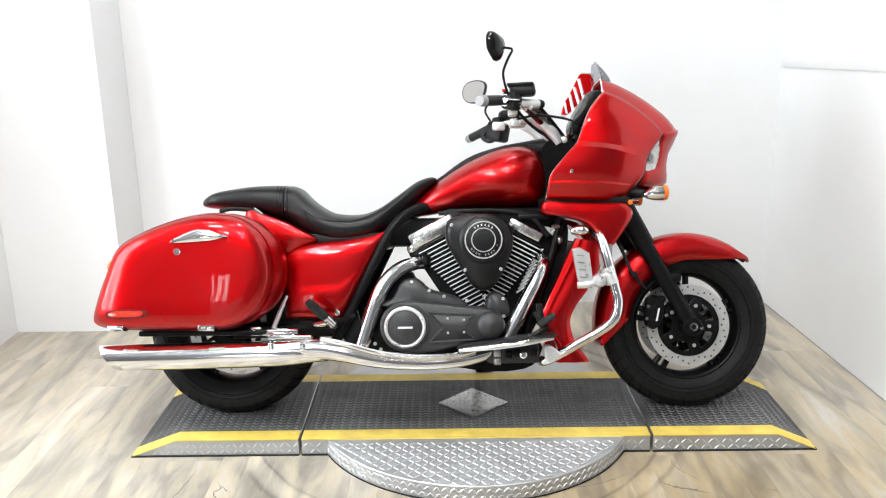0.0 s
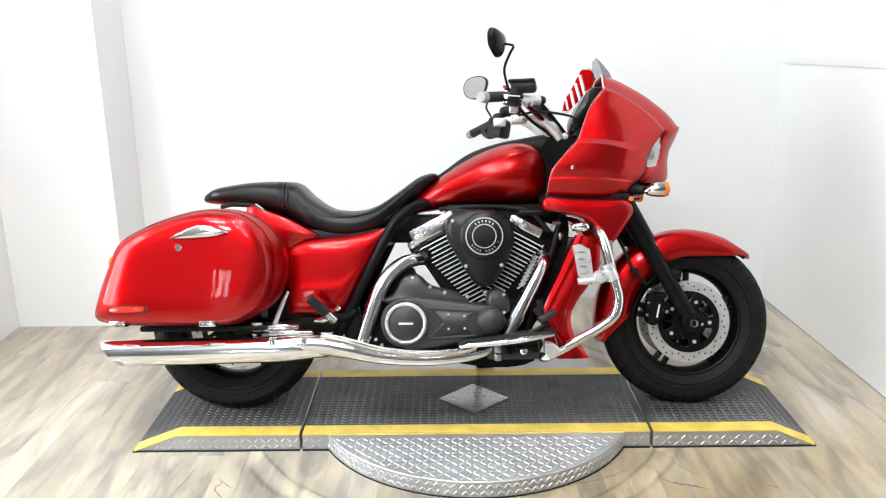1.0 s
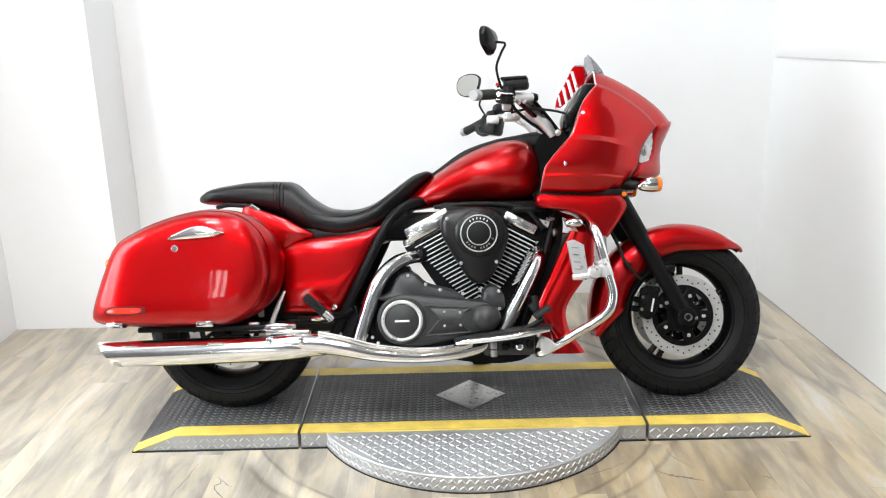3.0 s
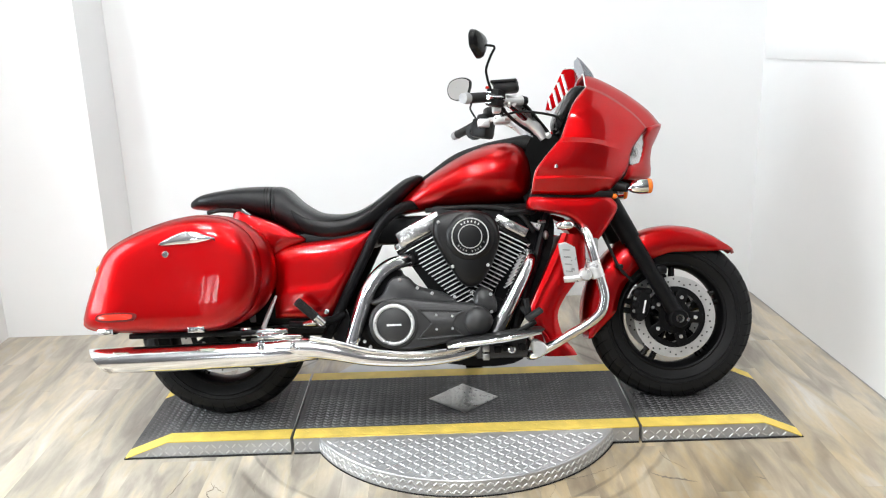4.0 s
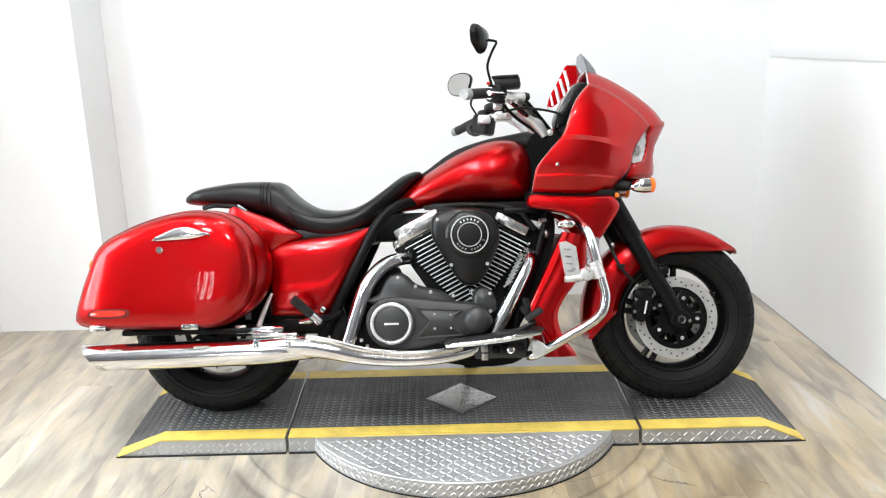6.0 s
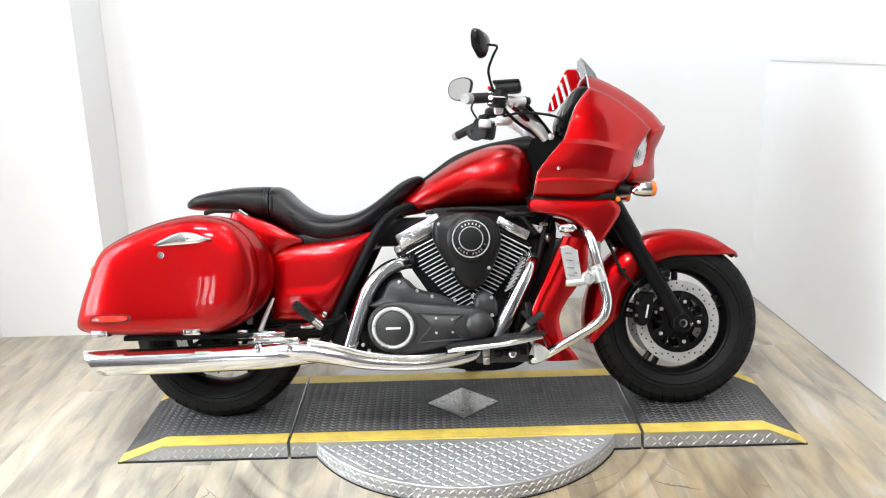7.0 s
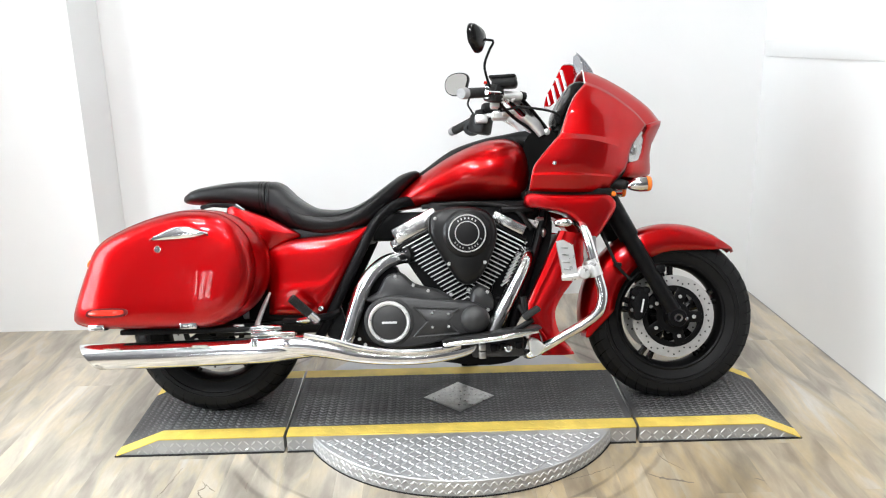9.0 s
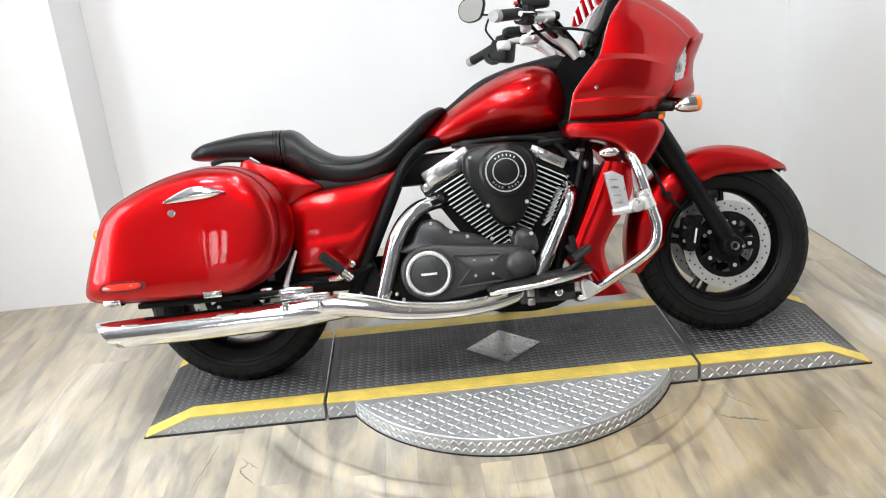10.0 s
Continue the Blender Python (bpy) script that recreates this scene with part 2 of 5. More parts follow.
        d0.operation = "SUBTRACT"
        d0.inputs[1].default_value = (cx_, cy_, 0)
        nt.links.new(geo.outputs["Position"], d0.inputs[0])
        flat = nt.nodes.new("ShaderNodeVectorMath")
        flat.operation = "MULTIPLY"
        flat.inputs[1].default_value = (1, 1, 0)
        nt.links.new(d0.outputs[0], flat.inputs[0])
        ln = nt.nodes.new("ShaderNodeVectorMath")
        ln.operation = "LENGTH"
        nt.links.new(flat.outputs[0], ln.inputs[0])
        wob = nt.nodes.new("ShaderNodeTexNoise")
        wob.inputs["Scale"].default_value = 5.0
        nt.links.new(geo.outputs["Position"], wob.inputs["Vector"])
        dist = nt.nodes.new("ShaderNodeMath")
        dist.operation = "MULTIPLY_ADD"
        dist.inputs[1].default_value = 0.03
        nt.links.new(wob.outputs["Fac"], dist.inputs[0])
        nt.links.new(ln.outputs["Value"], dist.inputs[2])
        df = nt.nodes.new("ShaderNodeMath")
        df.operation = "SUBTRACT"
        df.inputs[1].default_value = rad + 0.015
        nt.links.new(dist.outputs[0], df.inputs[0])
        ab = nt.nodes.new("ShaderNodeMath")
        ab.operation = "ABSOLUTE"
        nt.links.new(df.outputs[0], ab.inputs[0])
        mr = nt.nodes.new("ShaderNodeMapRange")
        mr.inputs["From Min"].default_value, mr.inputs["From Max"].default_value = wide * 0.3, wide
        mr.inputs["To Min"].default_value, mr.inputs["To Max"].default_value = dark, 1.0
        nt.links.new(ab.outputs[0], mr.inputs["Value"])
        pat = nt.nodes.new("ShaderNodeTexNoise")
        pat.inputs["Scale"].default_value = 2.2 + rad
        nt.links.new(geo.outputs["Position"], pat.inputs["Vector"])
        pr = nt.nodes.new("ShaderNodeMapRange")
        pr.inputs["From Min"].default_value, pr.inputs["From Max"].default_value = lim, lim + 0.12
        nt.links.new(pat.outputs["Fac"], pr.inputs["Value"])
        mx = nt.nodes.new("ShaderNodeMix")
        mx.data_type, mx.blend_type = "RGBA", "MULTIPLY"
        nt.links.new(pr.outputs["Result"], mx.inputs["Factor"])
        nt.links.new(last, mx.inputs["A"])
        nt.links.new(mr.outputs["Result"], mx.inputs["B"])
        last = mx.outputs["Result"]
    # browner, darker planks in uneven patches at the turntable's front right
    wd = nt.nodes.new("ShaderNodeVectorMath")
    wd.operation = "DISTANCE"
    wd.inputs[1].default_value = (0.72, -0.72, 0)
    nt.links.new(geo.outputs["Position"], wd.inputs[0])
    wn = nt.nodes.new("ShaderNodeTexNoise")
    wn.inputs["Scale"].default_value, wn.inputs["Detail"].default_value = 2.6, 6
    nt.links.new(geo.outputs["Position"], wn.inputs["Vector"])
    ws_ = nt.nodes.new("ShaderNodeMath")
    ws_.operation = "MULTIPLY_ADD"
    ws_.inputs[1].default_value = 1.3
    nt.links.new(wn.outputs["Fac"], ws_.inputs[0])
    nt.links.new(wd.outputs["Value"], ws_.inputs[2])
    wr_ = nt.nodes.new("ShaderNodeMapRange")
    wr_.inputs["From Min"].default_value, wr_.inputs["From Max"].default_value = 1.75, 0.85
    nt.links.new(ws_.outputs[0], wr_.inputs["Value"])
    wm = nt.nodes.new("ShaderNodeMix")
    wm.data_type, wm.blend_type = "RGBA", "MULTIPLY"
    wm.inputs["B"].default_value = (0.82, 0.73, 0.59, 1)
    nt.links.new(wr_.outputs["Result"], wm.inputs["Factor"])
    nt.links.new(last, wm.inputs["A"])
    nt.links.new(wm.outputs["Result"], p.inputs["Base Color"])
    p.inputs["Roughness"].default_value = 0.42
    b = nt.nodes.new("ShaderNodeBump")
    b.inputs["Strength"].default_value, b.inputs["Distance"].default_value = 0.12, 0.002
    nt.links.new(fine.outputs["Fac"], b.inputs["Height"])
    nt.links.new(b.outputs["Normal"], p.inputs["Normal"])
    return m


WOOD = wood_material()

# ---- mesh helpers ----


def part(name, bm, material, parent=None, label="", sharp=35, modify=None):
    bmesh.ops.recalc_face_normals(bm, faces=bm.faces)
    for f in bm.faces:
        f.smooth = True
    lim = radians(sharp)
    for e in bm.edges:
        if len(e.link_faces) == 2 and e.calc_face_angle(0) > lim:
            e.smooth = False
    me = bpy.data.meshes.new(name)
    bm.to_mesh(me)
    bm.free()
    me.materials.append(material)
    ob = new(name, me)
    if parent:
        ob.parent = parent
    if label:
        tagged(ob, label)
    if modify:
        modify(ob)
    return ob


def thing(name, label, category, group="", m=None):
    ob = new(name)
    ob.empty_display_size = 0.1
    if m:
        ob.matrix_world = m
    return tagged(ob, label, category, group)


def subdivided(levels):
    def go(ob):
        mod = ob.modifiers.new("smooth", "SUBSURF")
        mod.levels = mod.render_levels = levels
    return go


def thick(t, levels=0):
    def go(ob):
        mod = ob.modifiers.new("thick", "SOLIDIFY")
        mod.thickness, mod.offset = t, 0
        if levels:
            subdivided(levels)(ob)
    return go


def crom(pts, n, closed=False):
    """n points along a smooth curve through pts, evenly spaced."""
    P = np.array(pts, float)
    m = len(P)
    out = []
    spans = m if closed else m - 1
    for i in range(spans):
        if closed:
            p0, p1, p2, p3 = P[(i - 1) % m], P[i], P[(i + 1) % m], P[(i + 2) % m]
        else:
            p0, p1, p2, p3 = P[max(i - 1, 0)], P[i], P[i + 1], P[min(i + 2, m - 1)]
        for t in np.linspace(0, 1, 12, endpoint=False):
            out.append(0.5 * (2 * p1 + (p2 - p0) * t + (2 * p0 - 5 * p1 + 4 * p2 - p3) * t * t + (3 * p1 - p0 - 3 * p2 + p3) * t ** 3))
    out.append(P[0] if closed else P[-1])
    out = np.array(out)
    s = np.concatenate([[0], np.cumsum(np.linalg.norm(np.diff(out, axis=0), axis=1))])
    want = np.linspace(0, s[-1], n, endpoint=not closed)
    return np.stack([np.interp(want, s, out[:, k]) for k in range(out.shape[1])], 1)


def rings(bm, ring_list, closed=True, cap0=True, cap1=True):
    """Quads between rings of equal length."""
    V = [[bm.verts.new(p) for p in r] for r in ring_list]
    n = len(V[0])
    for a, b in zip(V, V[1:]):
        for i in range(n if closed else n - 1):
            j = (i + 1) % n
            bm.faces.new((a[i], a[j], b[j], b[i]))
    if closed and cap0:
        bm.faces.new(V[0])
    if closed and cap1:
        bm.faces.new(V[-1])
    return bm


def tube(pts, r, n=12, seg=28, bm=None, cap=True):
    """A round bar along a smooth path; r may be one radius or one for each point."""
    bm = bm or bmesh.new()
    pts = np.array(pts, float)
    rad = np.full(len(pts), r) if np.isscalar(r) else np.array(r, float)
    q = crom(np.column_stack([pts, rad]), seg) if len(pts) > 2 else np.column_stack([pts, rad])
    P, R = q[:, :3], q[:, 3]
    tan = np.gradient(P, axis=0)
    tan /= np.linalg.norm(tan, axis=1)[:, None]
    up = np.cross(tan[0], [0.3, 0.9, 0.2])
    up /= np.linalg.norm(up)
    out = []
    for p, t, rr in zip(P, tan, R):
        up = up - t * (up @ t)
        up /= np.linalg.norm(up)
        side = np.cross(t, up)
        out.append([p + rr * (math.cos(a) * up + math.sin(a) * side) for a in np.linspace(0, 2 * math.pi, n, endpoint=False)])
    return rings(bm, out, True, cap, cap)


def pillow(outline, layers, n=56, smooth=True, bm=None, centre=None):
    """A closed outline in the x-z plane, stacked along y: each layer is (y, scale about the centre)."""
    bm = bm or bmesh.new()
    o = crom(outline, n, True) if smooth else np.array(outline, float)
    c = np.array(centre) if centre else o.mean(0)
    return rings(bm, [[(c[0] + (p[0] - c[0]) * s, y, c[1] + (p[1] - c[1]) * s) for p in o] for y, s in layers])


def lathe(profile, centre, n=48, bm=None, closed=False, notch=None, cap=True):
    """Turns (radius, y) points about an axis along y through centre."""
    bm = bm or bmesh.new()
    cx, cy, cz = centre
    out = []
    for j, (r, y) in enumerate(profile):
        ring = []
        for i in range(n):
            a = 2 * math.pi * i / n
            rr = r - (notch(i, j) if notch else 0)
            ring.append((cx + rr * math.cos(a), cy + y, cz + rr * math.sin(a)))
        out.append(ring)
    if closed:
        out.append(out[0])
        V = [[bm.verts.new(p) for p in r] for r in out[:-1]]
        V.append(V[0])
        for a, b in zip(V, V[1:]):
            for i in range(n):
                j = (i + 1) % n
                bm.faces.new((a[i], a[j], b[j], b[i]))
        return bm
    return rings(bm, out, True, cap and profile[0][0] > 1e-5, cap and profile[-1][0] > 1e-5)


def box(x0, x1, y0, y1, z0, z1, bevel=0.0, bm=None, m=None):
    bm = bm or bmesh.new()
    made = bmesh.ops.create_cube(bm, size=1)["verts"]
    for v in made:
        v.co = ((x0 + x1) / 2 + v.co.x * (x1 - x0), (y0 + y1) / 2 + v.co.y * (y1 - y0), (z0 + z1) / 2 + v.co.z * (z1 - z0))
    if bevel:
        es = list({e for v in made for e in v.link_edges})
        r = bmesh.ops.bevel(bm, geom=es, offset=bevel, segments=2, affect="EDGES", profile=0.5)
        made = list({v for f in r["faces"] for v in f.verts} | {v for v in made if v.is_valid})
    if m is not None:
        bmesh.ops.transform(bm, matrix=m, verts=made)
    return bm


def sheet(rows, bm=None):
    """An open surface through rows of points."""
    return rings(bm or bmesh.new(), rows, False)


def mirrored(bm):
    """The same mesh on the other side of the centre plane."""
    b2 = bm.copy()
    for v in b2.verts:
        v.co.y = -v.co.y
    return b2


def both(name, bm, material, parent, label="", **kw):
    """A part on the right and its twin on the left."""
    other = mirrored(bm)
    return part(name, bm, material, parent, label, **kw), part(name, other, material, parent, label, **kw)


def ball(c, r, n=12, sx=1, sy=1, sz=1, bm=None):
    bm = bm or bmesh.new()
    made = bmesh.ops.create_uvsphere(bm, u_segments=n, v_segments=max(6, n // 2), radius=r)["verts"]
    for v in made:
        v.co = (c[0] + v.co.x * sx, c[1] + v.co.y * sy, c[2] + v.co.z * sz)
    return bm


def bolt(c, r, parent, material=None, name="bolt", depth=0.006):
    return part(name, lathe([(r, 0), (r, -depth * 0.7), (r * 0.75, -depth), (r * 0.3, -depth), (r * 0.3, -depth * 0.6)], c, 10), material or CHROME, parent)

# ---- room ----


def setting(name, bm, material, label, parent=None):
    ob = part(name, bm, material, parent)
    return tagged(ob, label, kind="structure")


XL, YB, YJ, YF = -2.21, 1.22, 0.87, -6.0
floor = setting("floor", box(-2.6, 2.2, YF - 0.2, YB + 0.3, -0.12, -0.012), GAP, "dark subfloor under the light wooden planks")
setting("wall_back", box(-2.4, 2.0, YB, YB + 0.15, -0.1, CEIL), WALL, "plain white painted back wall")
setting("wall_jut", box(XL - 0.1, -1.665, YJ, YB - 0.002, -0.1, CEIL), WALL, "white boxed-out wall corner beside the back wall")
lw = bmesh.new()
for a, b, c, d in ((-1.6, -1.45, -0.1, CEIL), (-0.35, YJ - 0.002, -0.1, CEIL), (-1.45, -0.35, -0.1, 0.6), (-1.45, -0.35, 2.1, CEIL)):
    box(XL - 0.15, XL, a, b, c, d, bm=lw)
setting("wall_left", lw, WALL, "white painted side wall with an assumed window")
# window added out of view for the light from the left
win2 = setting("window_2", box(XL - 0.11, XL - 0.05, -1.45, -1.41, 0.6, 2.1), WALL, "assumed side window with white frames, out of view")
for y in (-0.92, -0.37):
    part("window_frame", box(XL - 0.11, XL - 0.05, y - 0.02, y + 0.02, 0.6, 2.1, 0.003), WALL, win2)
wr = setting("wall_right", box(0, 0.15, -2.15, 0.3, -0.1, CEIL), WALL, "white painted side wall with a slanting ledge")
wr.matrix_world = pose(1.565, 1.19, 0, 0, 0, 2.4)
# unseen grey stretch, added to darken reflections and the right-hand floor
ws = setting("unseen_wall_right", box(0, 0.15, YF - 1.0, -2.152, -0.1, CEIL), GREYWALL, "unseen grey side wall added to keep reflections dark")
ws.matrix_world = wr.matrix_world
fw = bmesh.new()
WX0, WX1, WZ0, WZ1 = -2.35, -1.65, 1.0, 2.2
for a, b, c, d in ((-2.5, WX0 + 0.02, -0.1, CEIL), (WX1, 2.2, -0.1, CEIL), (WX0 + 0.02, WX1, -0.1, WZ0), (WX0 + 0.02, WX1, WZ1, CEIL)):
    box(a, b, YF - 0.15, YF, c, d, bm=fw)
setting("wall_front", fw, GREYWALL, "grey shop wall with a window")
# unseen grey stretch of the left wall, added to darken reflections
setting("unseen_wall_side", box(XL - 0.15, XL, YF, -1.602, -0.1, CEIL), GREYWALL, "unseen grey side wall added to keep reflections dark")
# unseen white panel, added so the chrome reflects something bright
setting("reflector_panel", box(XL + 0.002, -0.6, YF + 0.002, YF + 0.02, 0.0, 0.95), WALL, "unseen white panel added to brighten chrome reflections")
setting("ceiling", box(-2.6, 2.2, YF - 0.2, YB + 0.3, CEIL, CEIL + 0.1), CEILING, "flat white ceiling")
win = setting("window_1", box(WX0 + 0.02, WX0 + 0.08, YF - 0.12, YF - 0.04, WZ0, WZ1), BLACK, "shop window with dark frames")
for i in range(1, 4):
    xw = WX0 + 0.02 + (WX1 - WX0) * i / 3 - 0.06
    part("window_frame", box(xw - 0.03, xw + 0.03, YF - 0.12, YF - 0.04, WZ0, WZ1, 0.004), BLACK, win)
# thin grey strip drawn for the shadow gap at the wall's foot
part("wall_gap", box(-0.004, 0.0, -2.1, -0.01, 0.0, 0.003), CEILING, wr)
# slanting ledge along the right-hand wall
led = part("ledge", box(-0.006, 0.0, -2.1, -0.005, -0.04, 0.04, 0.003), WALL, wr)
led.location, led.rotation_euler = (0, 0, 1.25), (radians(-2.2), 0, 0)
for w, b in ((win, (WX0 + 0.02, WX1, YF - 0.085, YF - 0.079, WZ0, WZ1)), (win2, (XL - 0.083, XL - 0.077, -1.45, -0.35, 0.6, 2.1))):
    pane = part("pane", box(*b), glass("window_glass", (0.95, 0.97, 0.97)), w)
    pane.visible_shadow = False

# ---- wheel-lift platform ----
HP, PY0, PY1, GX = 0.062, -0.372, 0.172, 0.613
PYC = (PY0 + PY1) / 2


def lug(bm, c, ang, length, width, height, up="z"):
    """One raised lens-shaped lug of tread plate."""
    ca, sa = math.cos(ang), math.sin(ang)

    def at(u, v, h):
        a, b = c[0] + u * ca - v * sa, c[1] + u * sa + v * ca
        return (a, b, c[2] + h) if up == "z" else (a, c[2] - h, b)
    base = [bm.verts.new(at(u * length, v * width, 0)) for u, v in ((-0.5, 0), (-0.2, -0.5), (0.2, -0.5), (0.5, 0), (0.2, 0.5), (-0.2, 0.5))]
    top = [bm.verts.new(at(u * length * 0.72, v * width * 0.45, height)) for u, v in ((-0.5, 0), (-0.2, -0.5), (0.2, -0.5), (0.5, 0), (0.2, 0.5), (-0.2, 0.5))]
    for i in range(6):
        j = (i + 1) % 6
        bm.faces.new((base[i], base[j], top[j], top[i]))
    bm.faces.new(top)


def lugs(inside, x0, x1, y0, y1, z, pitch=0.0275, up="z", length=0.026, width=0.0056, height=0.0022, turn=0.0, along=0.0):
    """Tread-plate lugs wherever inside(x, y) holds: at right angles by turns, or in columns leaning by turns where along gives the step within a column."""
    bm = bmesh.new()
    for i in range(int((x1 - x0) / pitch) + 1):
        for j in range(int((y1 - y0) / (along or pitch)) + 1):
            x, y = x0 + (i + 0.5) * pitch, y0 + (j + 0.5) * (along or pitch)
            if inside(x, y):
                lug(bm, (x, y, z(x) if callable(z) else z), turn + (math.pi / 4 if (i + (0 if along else j)) % 2 else -math.pi / 4), length, width, height, up)
    return bm


def stuff(ob):
    ob["kind"] = "stuff"
    return ob


# turntable disc
disc = thing("turntable", "round aluminium tread-plate turntable on the wooden floor", "turntable")
RD = 0.583


def circle(r, z, n=128):
    return [(r * math.cos(2 * math.pi * k / n), PYC + r * math.sin(2 * math.pi * k / n), z) for k in range(n)]


part("disc_plate", rings(bmesh.new(), [circle(RD, 0.0), circle(RD, HP - 0.006), circle(RD - 0.003, HP - 0.003)]), ALU, disc)
# dark line round the foot, added as the contact shadow
part("base_ring", rings(bmesh.new(), [circle(RD + 0.003, 0.0), circle(RD + 0.003, 0.004), circle(RD - 0.01, 0.004)]), GAP, disc, "thin dark ring drawn as a contact shadow")
stuff(part("tread_relief", lugs(lambda x, y: math.hypot(x, y - PYC) < RD - 0.012 and y < PY0 - 0.012, -RD, RD, -0.7, PY0, HP - 0.003, 0.0235, length=0.026, width=0.0056, height=0.0021), ALULUG, disc))
rim = bmesh.new()
for k in range(130):
    a = math.radians(180 + (k + 0.5) * 180 / 130)
    for row in (0, 1):
        aa = a + row * math.radians(0.69)
        x, y = RD * math.cos(aa), PYC + RD * math.sin(aa)
        if y < PY0 - 0.004:
            t = Vector((-math.sin(aa), math.cos(aa), 0))
            nrm = Vector((math.cos(aa), math.sin(aa), 0))
            g = 1 if (k + row) % 2 else -1
            d = (t + Vector((0, 0, g))).normalized()
            e = nrm.cross(d)
            c0 = Vector((x, y, 0.0175 + row * 0.0235))
            base = [rim.verts.new(c0 + d * u * 0.024 + e * v * 0.0062) for u, v in ((-0.5, 0), (-0.2, -0.5), (0.2, -0.5), (0.5, 0), (0.2, 0.5), (-0.2, 0.5))]
            top = [rim.verts.new(c0 + d * u * 0.017 + e * v * 0.0028 + nrm * 0.0022) for u, v in ((-0.5, 0), (-0.2, -0.5), (0.2, -0.5), (0.5, 0), (0.2, 0.5), (-0.2, 0.5))]
            for i in range(6):
                j = (i + 1) % 6
                rim.faces.new((base[i], base[j], top[j], top[i]))
            rim.faces.new(top)
stuff(part("rim_relief", rim, ALULUG, disc))


def deck(name, label, x0, x1, xa, xb):
    """A platform section. Flat from xa to xb; outside that it ramps to the floor at x0 or x1."""
    ob = thing(name, label, "platform" if name == "lift_platform" else "ramp", "" if name == "lift_platform" else "platform ramps")

    def top(x):
        if x < xa:
            return max(0.002, HP * (x - x0) / (xa - x0))
        if x > xb:
            return max(0.002, HP * (x1 - x) / (x1 - xb))
        return HP
    xs = sorted({x0, xa, xb, x1})

    def slab(ya, yb, za, zb, bm=None):
        bm = bm or bmesh.new()
        return rings(bm, [[(x, ya, max(0.0, top(x) + za) if za < 0 else 0.0), (x, ya, top(x) + zb), (x, yb, top(x) + zb), (x, yb, max(0.0, top(x) + za) if za < 0 else 0.0)] for x in xs])
    part("frame", slab(PY0 + 0.004, PY1 - 0.004, 0, -0.003), ALU, ob)
    yw = 0.066
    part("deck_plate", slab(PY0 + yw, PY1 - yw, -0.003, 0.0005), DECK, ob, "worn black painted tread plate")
    # dark strip along the foot stands for the contact shadow
    part("base_strip", rings(bmesh.new(), [[(x, PY0 - 0.003, 0.0), (x, PY0 - 0.003, 0.004), (x, PY0 + 0.01, 0.004), (x, PY0 + 0.01, 0.0)] for x in (x0, x1)]), GAP, ob, "thin dark strip drawn as a contact shadow")
    part("edge_stripe", slab(PY0, PY0 + yw - 0.0005, -0.003, 0.001), YELLOW, ob, "yellow painted edge")
    part("edge_stripe", slab(PY1 - yw + 0.0005, PY1, -0.003, 0.001), YELLOW, ob, "yellow painted edge")
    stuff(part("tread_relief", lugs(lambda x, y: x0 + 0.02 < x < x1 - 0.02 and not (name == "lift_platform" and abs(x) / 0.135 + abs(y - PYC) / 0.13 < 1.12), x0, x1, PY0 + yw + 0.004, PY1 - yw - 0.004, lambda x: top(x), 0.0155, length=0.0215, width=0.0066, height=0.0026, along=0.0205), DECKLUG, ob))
    stuff(part("stripe_relief", lugs(lambda x, y: x0 + 0.02 < x < x1 - 0.02, x0, x1, PY0 + 0.004, PY0 + yw - 0.004, lambda x: top(x), 0.029, height=0.0016), YELLOW, ob))
    stuff(part("side_relief", lugs(lambda x, z: x0 + 0.01 < x < x1 - 0.01 and z < top(x) - 0.012 and not (name == "lift_platform" and abs(x) < 0.53), x0, x1, 0.002, HP, PY0 + 0.004, 0.0235, up="y", length=0.024, width=0.0052, height=0.002), ALULUG, ob))
    return ob


mid = deck("lift_platform", "black tread-plate platform with yellow edges and a silver diamond", -GX + 0.005, GX - 0.005, -GX + 0.005, GX - 0.005)
deck("platform_ramp", "black tread-plate end ramp with yellow edges", -1.207, -GX - 0.006, -1.05, -GX - 0.006)
deck("platform_ramp", "black tread-plate end ramp with yellow edges", GX + 0.006, 1.19, GX + 0.006, 1.05)
dia = bmesh.new()
rings(dia, [[(0.132 * s, PYC, z), (0, PYC + 0.126 * s, z), (-0.132 * s, PYC, z), (0, PYC - 0.126 * s, z)] for s, z in ((1, HP), (1, HP + 0.002), (0.985, HP + 0.003))])
part("diamond_inlay", dia, STEEL, mid, "bare silver tread-plate diamond")
stuff(part("diamond_relief", lugs(lambda x, y: abs(x) / 0.132 + abs(y - PYC) / 0.126 < 0.9, -0.14, 0.14, PYC - 0.14, PYC + 0.14, HP + 0.003, 0.0165, length=0.016, width=0.0042, height=0.0016), STEEL, mid))
for x in (-GX, GX):
    part("hinge_rod", rings(bmesh.new(), [[(x - 0.003 + 0.0024 * math.cos(a), y, HP - 0.001 + 0.0024 * math.sin(a)) for a in np.linspace(0, 2 * math.pi, 8, endpoint=False)] for y in (PY0 + 0.05, PY1 - 0.01)]), STEEL, mid, "bright hinge rod")

# ---- motorcycle ----
bike = thing("motorcycle", "glossy red touring motorcycle with black seat, leaning on its stand", "motorcycle", m=pose(0, -0.13, HP + 0.002, -15.5))
FX, FZ, RX, RZ = 0.787, 0.300, -0.882, 0.302


